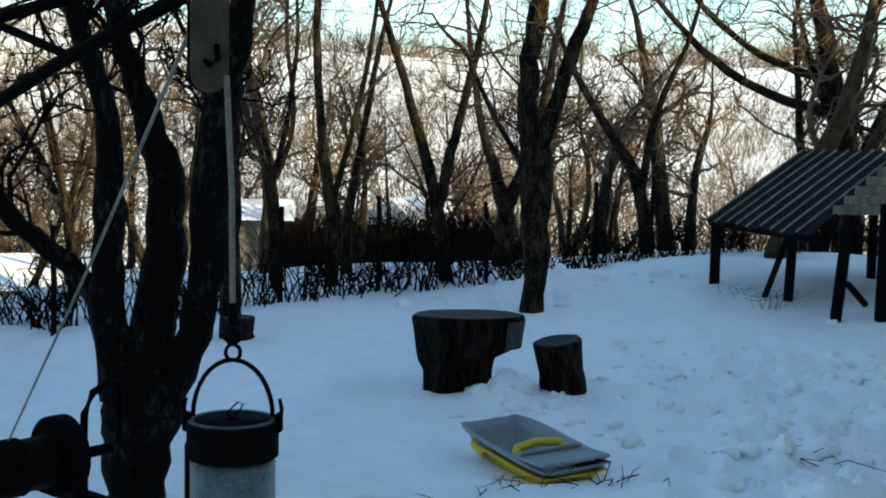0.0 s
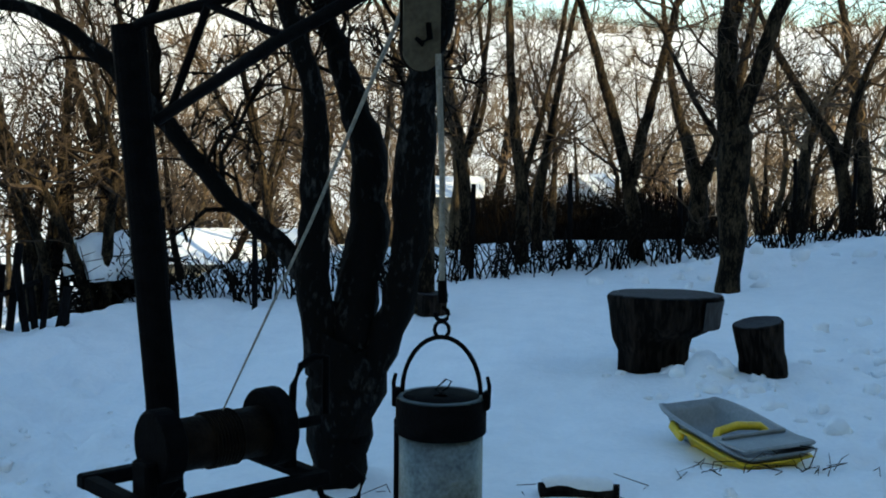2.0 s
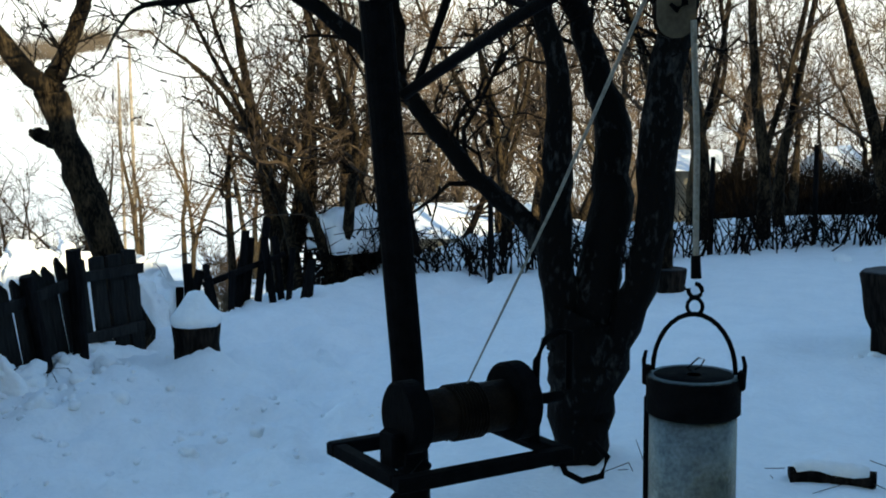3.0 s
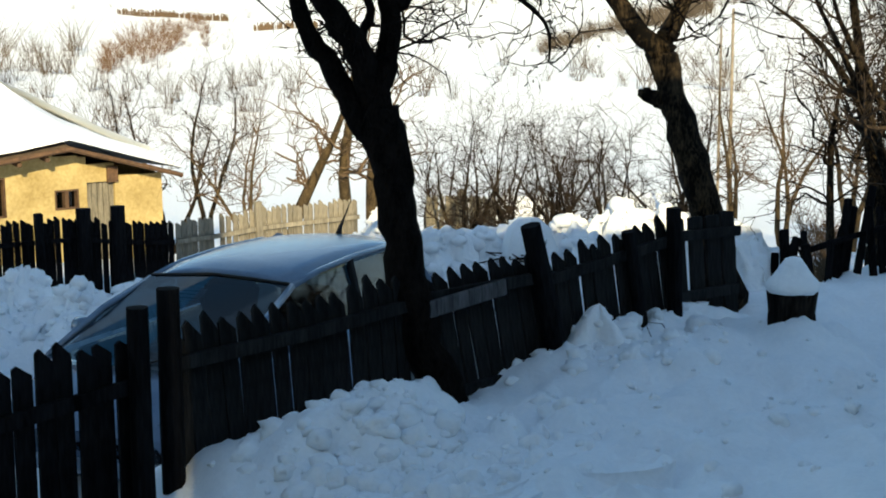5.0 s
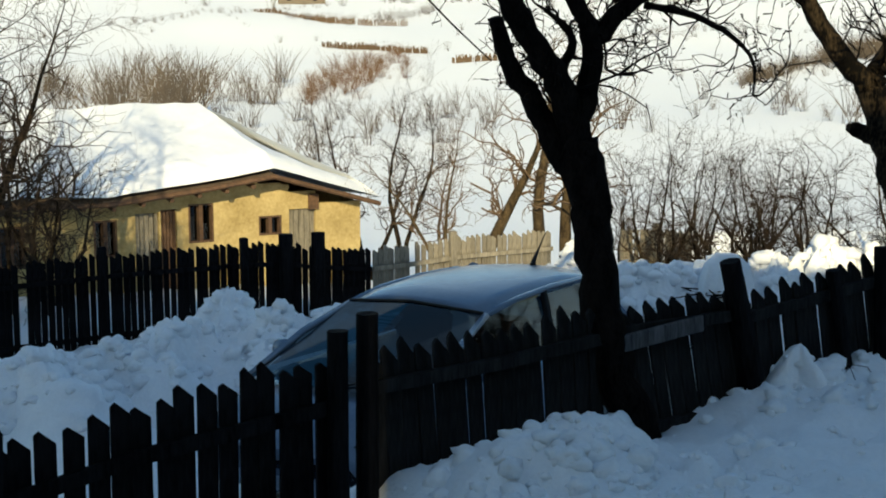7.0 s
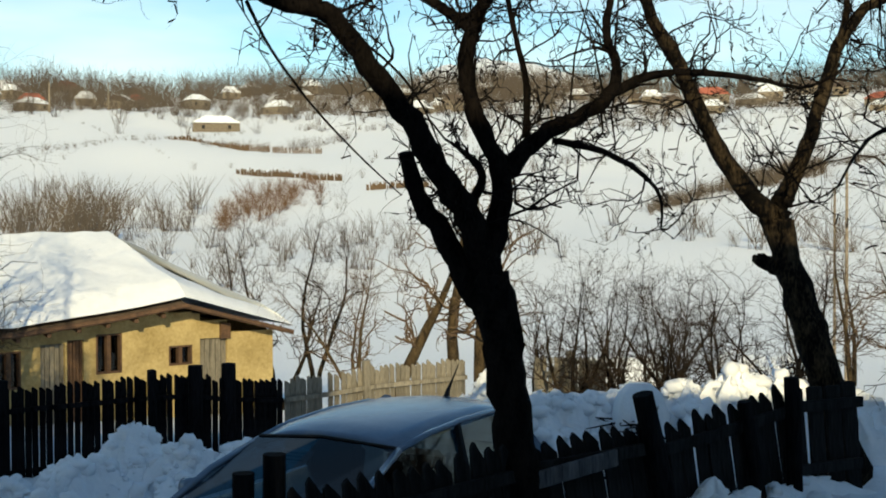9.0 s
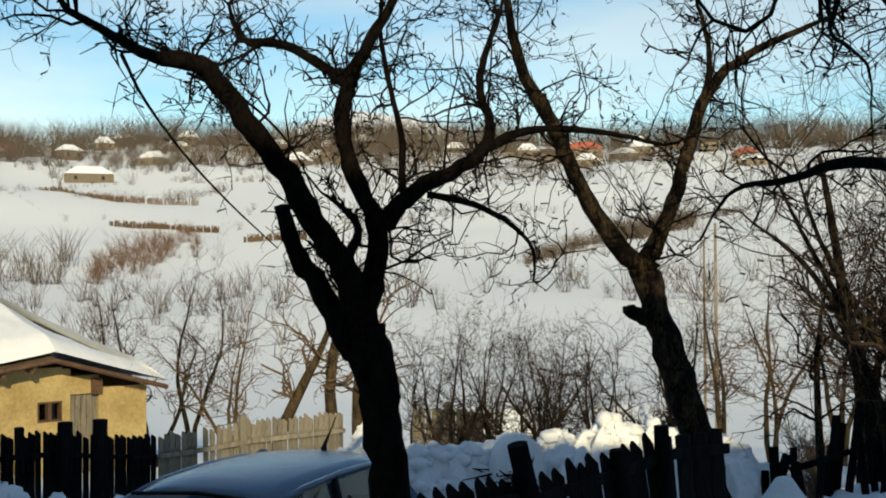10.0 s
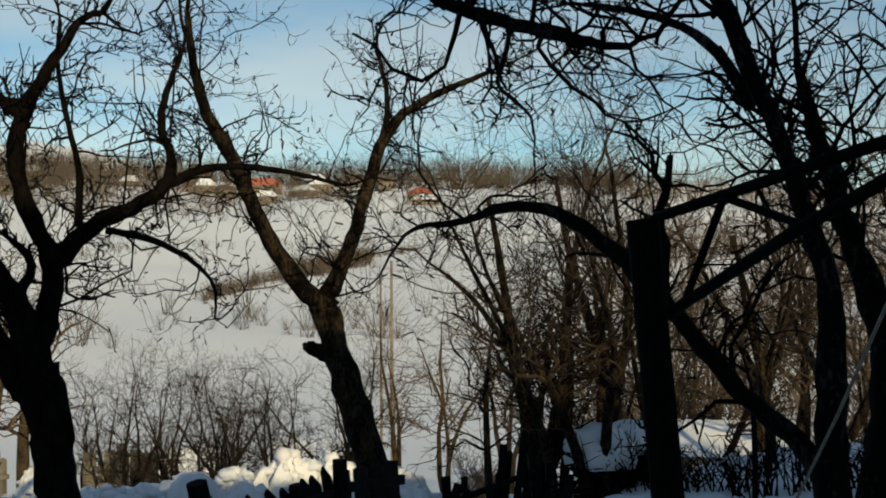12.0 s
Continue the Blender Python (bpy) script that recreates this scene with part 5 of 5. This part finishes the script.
def dry_weeds(x, y, count, h, seed):
    """A few dry stalks poking through the snow."""
    rg = random.Random(seed)
    s = Shape()
    for k in range(count):
        a = Vector((rg.gauss(0, 0.12), rg.gauss(0, 0.08), -0.03))
        m = a + Vector((rg.gauss(0, 0.06), rg.gauss(0, 0.06), h * rg.uniform(0.3, 0.8)))
        q = m + Vector((rg.gauss(0, 0.12), rg.gauss(0, 0.12), h * rg.uniform(-0.3, 0.4)))
        s.tube([a, m, q], [0.003, 0.0025, 0.0015], 4)
    t = thing("dry_weeds", (x, y, ground_z(x, y)), "dry brown stalks poking through the snow", "weeds", kind="stuff")
    part("stalks", s, TWIG, t)


for k, (x, y, n, h) in enumerate(((0.72, 5.75, 14, 0.1), (0.35, 5.6, 10, 0.08), (3.0, 11.3, 16, 0.25), (1.9, 6.3, 8, 0.1), (-0.95, 4.9, 9, 0.12), (-4.95, 6.5, 5, 0.16), (2.85, 12.0, 8, 0.15), (-0.2, 5.3, 9, 0.07))):
    dry_weeds(x, y, n, h, 60 + k)


# ---- the parked car on the road ----
def build_car():
    m = Matrix.Translation((-8.50, 5.88, -1.50)) @ pose(0, 0, 0, 0, 0, -66.8) @ Matrix.Scale(1.049, 4)
    car = thing("parked_car", (0, 0, 0), "blue-grey hatchback parked on the snowy road", "car", m=m)
    # sections along the length x (front positive): half width and height at sill, waist and roof
    st = [(2.05, 0.62, 0.45, 0.60, 0), (1.95, 0.76, 0.3, 0.72, 0), (1.5, 0.81, 0.25, 0.88, 0), (1.15, 0.83, 0.25, 0.93, 0), (-1.5, 0.83, 0.25, 0.98, 0), (-1.95, 0.8, 0.3, 0.96, 0), (-2.05, 0.7, 0.45, 0.8, 0)]
    v, f = [], []
    for x, w, z0, z1, _ in st:
        v += [(x, -w * 0.92, z0), (x, -w, (z0 + z1) / 2), (x, -w * 0.96, z1 - 0.05), (x, -w * 0.86, z1), (x, 0, z1 + 0.03), (x, w * 0.86, z1), (x, w * 0.96, z1 - 0.05), (x, w, (z0 + z1) / 2), (x, w * 0.92, z0)]
    for i in range(len(st) - 1):
        f += [(i * 9 + k, i * 9 + k + 1, i * 9 + 10 + k, i * 9 + 9 + k) for k in range(8)] + [(i * 9 + 8, i * 9, i * 9 + 9, i * 9 + 17)]
    f += [tuple(range(9)), tuple(reversed(range(len(v) - 9, len(v))))]
    part("body", Shape().add(v, f), CAR_PAINT, car, smooth=True)
    # roof shell with crown
    rv, rf = [], []
    xs = [0.42, 0.36, 0.1, -0.5, -1.1, -1.55, -1.75]
    zs = [1.385, 1.41, 1.455, 1.485, 1.475, 1.43, 1.37]
    ws = [0.60, 0.605, 0.61, 0.61, 0.60, 0.58, 0.56]
    for x, z, w in zip(xs, zs, ws):
        for k in range(9):
            t = -1 + k / 4
            rv.append((x, t * w, z - 0.075 * abs(t) ** 3))
    for i in range(len(xs) - 1):
        rf += [(i * 9 + k, i * 9 + k + 1, i * 9 + 10 + k, i * 9 + 9 + k) for k in range(8)]
    roof = part("roof", Shape().add(rv, rf), CAR_PAINT, car, smooth=True)
    sol = roof.modifiers.new("thickness", "SOLIDIFY")
    sol.thickness = 0.03
    for sgn in (-1, 1):
        pil = Shape()
        pil.tube([(1.46, sgn * 0.75, 0.92), (0.92, sgn * 0.68, 1.17), (0.40, sgn * 0.605, 1.32)], [0.03, 0.028, 0.03], 6)
        part("a_pillar", pil, CAR_PAINT, car, smooth=True)
        part("b_pillar", Shape().tube([(-0.45, sgn * 0.74, 0.95), (-0.5, sgn * 0.61, 1.41)], [0.035, 0.03], 6), TYRE, car)
        part("c_pillar", Shape().tube([(-1.85, sgn * 0.7, 0.95), (-1.45, sgn * 0.59, 1.38)], [0.09, 0.06], 6), CAR_PAINT, car)
        part("roof_edge", Shape().tube([(0.40, sgn * 0.607, 1.325), (0.0, sgn * 0.62, 1.38), (-0.6, sgn * 0.62, 1.405), (-1.2, sgn * 0.61, 1.395), (-1.7, sgn * 0.57, 1.31)], [0.024] * 5, 6), CAR_PAINT, car, smooth=True)
        part("side_window", Shape().add([(1.25, sgn * 0.735, 0.96), (-1.6, sgn * 0.735, 0.97), (-1.45, sgn * 0.60, 1.36), (0.42, sgn * 0.605, 1.34)], [(0, 1, 2, 3)]), GLASS, car)
        part("mirror", Shape().lathe([(0.02, -0.09), (0.065, -0.07), (0.075, 0), (0.065, 0.07), (0.02, 0.09)], 12, (0.85, sgn * 0.92, 1.0), pose(0, 0, 0, 90, 0, 0)), CAR_PAINT, car, smooth=True)
        part("headlight", Shape().lathe([(0.05, -0.03), (0.1, 0.0), (0.09, 0.04)], 14, (1.93, sgn * 0.55, 0.62), pose(0, 0, 0, 0, 90, 0)), GLASS, car)
        for x in (1.25, -1.3):
            wh = part("wheel", Shape().lathe([(0.2, -0.09), (0.29, -0.09), (0.31, -0.05), (0.31, 0.05), (0.29, 0.09), (0.2, 0.09)], 24, (x, sgn * 0.74, 0.31), pose(0, 0, 0, 90, 0, 0)), TYRE, car)
            part("rim", Shape().lathe([(0.05, -0.1), (0.19, -0.095), (0.19, 0.095), (0.05, 0.1)], 20, (x, sgn * 0.74, 0.31), pose(0, 0, 0, 90, 0, 0)), ZINC, wh)
    part("windscreen", Shape().add([(1.48, -0.74, 0.93), (1.56, 0, 0.93), (1.48, 0.74, 0.93), (0.42, 0.60, 1.345), (0.47, 0, 1.39), (0.42, -0.60, 1.345)], [(0, 1, 4, 5), (1, 2, 3, 4)]), GLASS, car)
    part("windscreen_seal", Shape().tube([(0.43, -0.60, 1.345), (0.48, 0, 1.392), (0.43, 0.60, 1.345)], [0.012] * 3, 5), TYRE, car)
    part("rear_window", Shape().add([(-1.95, -0.66, 0.97), (-1.95, 0.66, 0.97), (-1.74, 0.55, 1.34), (-1.74, -0.55, 1.34)], [(0, 1, 2, 3)]), GLASS, car)
    part("dashboard", Shape().box((1.05, 0, 0.88), (0.6, 1.3, 0.14), None, 0.04), TYRE, car)
    for y in (-0.36, 0.36):
        part("car_seat", Shape().box((-0.25, y, 0.9), (0.16, 0.48, 0.62), pose(0, 0, 0, 0, -12, 0), 0.05), TYRE, car)
    part("wiper", Shape().tube([(1.52, 0.1, 0.95), (1.28, 0.5, 1.06)], [0.008, 0.006], 5), TYRE, car)
    part("antenna", Shape().tube([(-1.5, 0, 1.44), (-1.52, 0, 1.48), (-1.62, 0, 1.58), (-1.74, 0, 1.70)], [0.03, 0.02, 0.008, 0.005], 8), TYRE, car, "short black roof antenna")
    note = part("paper_note", Shape().box((0.66, -0.12, 1.262), (0.14, 0.26, 0.003), pose(0, 0, 0, 0, 29, 0)), PAPER, car, "white paper note behind the windscreen")
    for i, w in enumerate((0.2, 0.14, 0.17)):
        part("printed_line", Shape().box((0.70 - 0.035 * i, -0.12, 1.245 + 0.0195 * i), (0.008, w, 0.002), pose(0, 0, 0, 0, 29, 0)), CAR_PAINT, note)


build_car()


# ---- ochre farmhouse across the road ----
def build_house():
    gx = -26.6
    base = -3.5
    h = thing("farmhouse", (gx, 8, base), "low ochre plastered farmhouse under deep roof snow", "house")
    o = Vector((gx, 8, base))

    def P(x, y, z):
        return Vector((x, y, z)) - o

    # front wall in stretches round the openings: (from y, to y, sill, head)
    holes = [("window", 7.2, 7.75, -2.0, -1.1), ("window", 9.22, 9.75, -1.9, -1.08), ("door", 10.17, 10.72, -3.3, -0.98), ("door", 10.76, 11.14, -3.3, -0.92), ("window", 11.42, 12.04, -1.72, -0.83), ("window", 13.18, 13.78, -1.66, -1.2), ("door", 13.98, 14.70, -3.3, -1.08)]
    y = 0.0

    def wall_piece(at, size):
        part("wall_section", Shape().box(at, size), PLASTER, h)

    eave = lambda q: float(np.interp(q, (0, 7.5, 9.5, 11.5, 13.3, 16.3), (-0.62, -0.62, -0.72, -0.52, -0.32, -1.05)))
    for kind_, y0, y1, z0, z1 in holes + [("", 15.95, 15.95, 0, 0)]:
        if y0 > y:
            wall_piece(P(gx, (y + y0) / 2, (base + eave(y0)) / 2), (0.35, y0 - y, eave(y0) - base))
        if kind_:
            wall_piece(P(gx, (y0 + y1) / 2, (z1 + eave(y1)) / 2), (0.35, y1 - y0, eave(y1) - z1))
            if z0 > base + 0.3:
                wall_piece(P(gx, (y0 + y1) / 2, (base + z0) / 2), (0.35, y1 - y0, z0 - base))
        y = max(y, y1)
    part("side_wall", Shape().box(P(gx - 2.6, 15.82, (base - 0.85) / 2), (4.9, 0.3, -0.85 - base)), PLASTER, h)
    part("back_wall", Shape().box(P(gx - 5.2, 7.8, (base - 0.5) / 2), (0.3, 15.8, -0.5 - base)), PLASTER, h)
    part("corner_post", Shape().box(P(gx + 0.2, 14.62, -0.92), (0.1, 0.26, 0.36)), WOOD_BROWN, h)
    for kind_, y0, y1, z0, z1 in holes:
        zc, yc = (z0 + z1) / 2, (y0 + y1) / 2
        if kind_ == "window":
            w = part("window", Shape().box(P(gx + 0.02, yc, zc), (0.02, y1 - y0, z1 - z0)), GLASS, h)
            fr = Shape()
            for yy in (y0, y1, yc):
                fr.box(P(gx + 0.10, yy, zc), (0.14, 0.09, z1 - z0 + 0.1))
            for zz in (z0, z1):
                fr.box(P(gx + 0.10, yc, zz), (0.144, y1 - y0, 0.09))
            part("window_frame", fr, WOOD_BROWN, w, "brown wooden window frame")
            part("curtain", Shape().box(P(gx - 0.1, yc, zc), (0.02, y1 - y0, z1 - z0)), WOOD_BROWN, w)
        else:
            d = part("door", Shape().box(P(gx + 0.05, yc, zc), (0.06, y1 - y0, z1 - z0)), WOOD_GREY if y0 != 10.76 else WOOD_BROWN, h, "weathered plank door")
            for k in range(5):
                part("plank", Shape().box(P(gx + 0.095, y0 + (k + 0.5) * (y1 - y0) / 5, zc), (0.03, (y1 - y0) / 5 - 0.02, z1 - z0 - 0.03)), WOOD_GREY if y0 != 10.76 else WOOD_BROWN, d)
    # roof: hipped, the end slope runs lower over the lean-to
    A, A2, A3, B, C = Vector((gx + 0.75, -0.8, -0.55)), Vector((gx + 0.75, 9.4, -0.70)), Vector((gx + 0.75, 11.6, -0.47)), Vector((gx + 0.75, 13.3, -0.24)), Vector((gx + 0.5, 16.3, -1.03))
    R1, Q2, Q3, R2 = Vector((gx - 2.9, 2.0, 1.0)), Vector((gx - 2.9, 8.6, 0.92)), Vector((gx - 2.9, 11.0, 1.02)), Vector((gx - 2.9, 13.1, 1.08))
    D, E = Vector((gx - 6.0, 16.2, -0.9)), Vector((gx - 6.0, -0.8, -0.5))

    def slab(pts, thick, lift):
        up = Vector((0, 0, thick))
        n = len(pts)
        lo = [p - o + Vector((0, 0, lift)) for p in pts]
        return Shape().add(lo + [p + up for p in lo], [tuple(range(n)), tuple(range(n, 2 * n))] + [(i, (i + 1) % n, n + (i + 1) % n, n + i) for i in range(n)])

    for q in ((A, A2, Q2, R1), (A2, A3, Q3, Q2), (A3, B, R2, Q3), (B, C, D, R2), (R1, R2, D, E), (E, A, R1)):
        part("roof_slope", slab(q, 0.06, 0), ROOF_BROWN, h)
    part("eave_board", Shape().tube([p - o + Vector((0.03, 0, 0.0)) for p in (A, A2, A3, B, C)], [0.06] * 5, 6), WOOD_BROWN, h)
    for k in range(21):
        yy = -0.4 + k * 0.66
        part("rafter_end", Shape().box(P(gx + 0.45, yy, eave(yy) - 0.03), (0.55, 0.09, 0.09), pose(0, 0, 0, 0, 12, 0)), WOOD_BROWN, h)
    # thick uneven snow on the slopes
    sv, sf = [], []

    def snow_patch(p00, p10, p11, p01, nu, nv, thick):
        n0 = len(sv)
        for i in range(nu + 1):
            for j in range(nv + 1):
                u, v = i / nu, j / nv
                p = p00.lerp(p10, u).lerp(p01.lerp(p11, u), v)
                edge = min(1, (v + 0.02) * 7) ** 0.5
                z = thick * edge * (1 + 0.25 * fbm(p.x * 0.7, p.y * 0.7, 2.0, 3)) + 0.07
                sv.append(p - o + Vector((0.05 * (1 - v), 0, z)))
        for i in range(nu):
            for j in range(nv):
                a = n0 + i * (nv + 1) + j
                sf.append((a, a + nv + 1, a + nv + 2, a + 1))

    snow_patch(A, A2, Q2, R1, 40, 24, 0.3)
    snow_patch(A2, A3, Q3, Q2, 16, 24, 0.3)
    snow_patch(A3, B, R2, Q3, 14, 24, 0.3)
    snow_patch(B, C, D.lerp(R2, 0.5), R2, 40, 24, 0.28)
    snow_patch(C, D, R2, R2.lerp(B, 0.02), 20, 12, 0.25)
    sn = Shape()
    sn.v, sn.f = [tuple(p) for p in sv], sf
    roof_snow = part("roof_snow", sn, SNOW, smooth=True)
    roof_snow.location = o
    tagged(roof_snow, "deep smooth snow lying on the farmhouse roof", "snow")


build_house()


# ---- dark hedge and sheds behind the orchard, pole, village on the ridge ----
def far_pole(az, r, height, width):
    x, y = polar(az, r)
    p = thing("power_pole", (x, y, ground_z(x, y)), "pale concrete power pole in the valley", "pole", "power poles")
    part("pole", Shape().tube([(0, 0, -0.3), (0, 0, height * 0.5), (0, 0, height)], [width, width * 0.85, width * 0.65], 8), WALL_PALE, p)
    if r > 100:
        part("crossarm", Shape().box((0, 0, height - 0.4), (1.2, 0.1, 0.1)), IRON, p)


far_pole(33.2, 46, 7.4, 0.075)
far_pole(33.7, 46.5, 6.8, 0.06)
for az, r in ((75, 560), (72.5, 520), (68.5, 500), (66, 520), (52, 640), (42, 660), (35, 680), (46, 420)):
    far_pole(az, r, 11, 0.45)


def village_house(x, y, w, d, h, yaw, red):
    z = ground_z(x, y)
    v = thing("village_house", (0, 0, 0), "small far house with a red roof" if red else "small far house with a snowy roof", "house", "village houses on the ridge", m=Matrix.Translation((x, y, z - 0.5)) @ pose(0, 0, 0, 0, 0, yaw))
    part("wall", Shape().box((0, 0, h / 2), (w, d, h)), WALL_PALE, v)
    e = 0.5
    part("roof", Shape().add([(-w / 2 - e, -d / 2 - e, h), (w / 2 + e, -d / 2 - e, h), (w / 2 + e, d / 2 + e, h), (-w / 2 - e, d / 2 + e, h), (-w / 4, 0, h + d * 0.42), (w / 4, 0, h + d * 0.42)],
                             [(3, 2, 1, 0), (0, 1, 5, 4), (1, 2, 5), (2, 3, 4, 5), (3, 0, 4)]), ROOF_RED if red else (ROOF_BROWN if int(x * 7) % 4 == 0 else SNOW), v)
    for k in (-0.28, 0.28):
        part("window", Shape().box((k * w, -d / 2 - 0.03, h * 0.55), (1.1, 0.1, 1.3)), TYRE, v)


rng = random.Random(77)
for k in range(58):
    az = rng.uniform(31, 76)
    x, y = polar(az, rng.uniform(530, 690))
    village_house(x, y, rng.uniform(7, 14), rng.uniform(6, 9), rng.uniform(2.6, 4.4), az + rng.uniform(-40, 40), rng.random() < 0.14)
x, y = polar(61.3, 468)
village_house(x, y, 17, 7, 3.4, 64, False)
x, y = polar(38.9, 600)
village_house(x, y, 18, 9, 4.5, 40, True)


def scrub(az0, az1, r0, r1, count, h, label, seed, mat=BRUSH, width=1.0):
    """A belt of far bare scrub: each clump a fan of fine upright stems."""
    rg = random.Random(seed)
    s = Shape()
    ob = thing("scrub", (0, 0, 0), label, "scrub", kind="stuff")
    for k in range(count):
        t = rg.random()
        a = az0 + (az1 - az0) * t
        r = r0 + (r1 - r0) * t + rg.gauss(0, width)
        x, y = polar(a, r)
        z = ground_z(x, y)
        hh = h * rg.uniform(0.35, 1.4)
        for q in range(16):
            dx, dy = rg.gauss(0, hh * 0.42), rg.gauss(0, hh * 0.42)
            bx, by = x + rg.gauss(0, hh * 0.12), y + rg.gauss(0, hh * 0.12)
            s.tube([(bx, by, z - 0.1), (bx + dx * 0.5, by + dy * 0.5, z + hh * 0.55), (bx + dx, by + dy, z + hh * rg.uniform(0.8, 1.1))], [hh * 0.008, hh * 0.006, hh * 0.002], 3)
    part("stems", s, mat, ob)


for k in range(5):
    scrub(22, 78, 640 + 22 * k, 620 + 22 * k, 230, 12, "brown winter wood along the ridge", 200 + k, width=14)
for k, (r0, n, hh) in enumerate(((45, 70, 2.6), (60, 110, 3.0), (85, 150, 3.4), (130, 190, 4.0), (200, 220, 5.0))):
    scrub(-24, 25, r0, r0, n, hh, "brown winter copse on the slope", 230 + k, width=r0 * 0.12)
scrub(76, 34, 535, 560, 420, 7, "bare village trees on the ridge", 240, width=30)
scrub(70, 44, 590, 610, 260, 10, "bare village trees on the ridge", 241, width=30)
scrub(-24, 24, 560, 600, 500, 10, "brown winter wood on the far hillside", 210, width=40)
scrub(-24, 24, 300, 330, 420, 6, "brown winter wood on the far hillside", 211, width=60)
scrub(61.2, 56.5, 205, 266, 170, 2.6, "reddish scrub in a hillside gully", 212, RUSSET, width=15)
scrub(73, 62, 195, 205, 90, 4.5, "bare thicket along the foot of the hill", 217, width=16)
scrub(78, 52, 115, 150, 110, 3.0, "bare thicket along the valley bottom", 213, width=24)
scrub(41.6, 37.5, 210, 258, 170, 2.2, "brown scrub along a ditch on the hillside", 214, width=3)
scrub(38.0, 34.0, 252, 312, 260, 3.4, "brown scrub along a ditch on the hillside", 218, width=9)
scrub(35.2, 31.5, 308, 340, 110, 1.8, "brown scrub along a ditch on the hillside", 219, width=3)
scrub(70.7, 63.4, 560, 351, 60, 0.9, "thin line of weeds along a field track", 242, width=2)
scrub(62, 55, 380, 420, 60, 3.0, "thin scrub line on the hillside", 215, width=3)
scrub(50, 30, 150, 160, 36, 4.0, "scattered bushes in the valley", 216, width=15)


def far_fence(az0, r0, az1, r1, h, label):
    a, b = polar(az0, r0), polar(az1, r1)
    n = 70
    f = thing("field_fence", (a[0], a[1], ground_z(*a)), label, "fence", "field fences on the hillside")
    o = Vector((a[0], a[1], ground_z(*a)))
    s = Shape()
    rg = random.Random(int(r0))
    for i in range(n):
        if rg.random() < 0.14:
            continue
        hi = h * rg.uniform(0.55, 1.1)
        x, y = a[0] + (b[0] - a[0]) * i / n, a[1] + (b[1] - a[1]) * i / n
        s.box(Vector((x, y, ground_z(x, y) + hi / 2)) - o, (math.hypot(b[0] - a[0], b[1] - a[1]) / n * 0.62, 0.2, hi), pose(0, 0, 0, 0, 0, math.degrees(math.atan2(b[1] - a[1], b[0] - a[0]))))
    tagged(part("boarding", s, TWIG_WARM, f), kind="stuff")


for a0, r0, a1, r1, h in ((60.4, 315, 58.2, 294, 1.7), (58.2, 294, 55.6, 286, 1.7), (63.4, 419, 61.6, 396, 1.6), (61.6, 396, 59.8, 378, 2.0), (59.8, 378, 56.5, 373, 2.0), (54.5, 262, 51.5, 268, 1.6)):
    far_fence(a0, r0, a1, r1, h, "brown board fence across the snowy hillside")
scrub(8, -3.5, 21, 22, 420, 0.8, "dark clipped evergreen hedge below the orchard", 220, BARK, 0.4)
for k, (a0, a1, r0, r1, n, hh, w) in enumerate(((78, 30, 260, 300, 50, 2.0, 60), (74, 60, 300, 460, 70, 1.6, 3), (58, 40, 470, 440, 90, 2.0, 4), (48, 32, 300, 380, 80, 2.2, 5), (70, 66, 140, 170, 40, 6.0, 12), (50, 28, 420, 520, 160, 4.0, 30), (76, 34, 505, 520, 150, 5.0, 18))):
    scrub(a0, a1, r0, r1, n, hh, "scattered bare bushes on the snowy hillside", 260 + k, width=w)
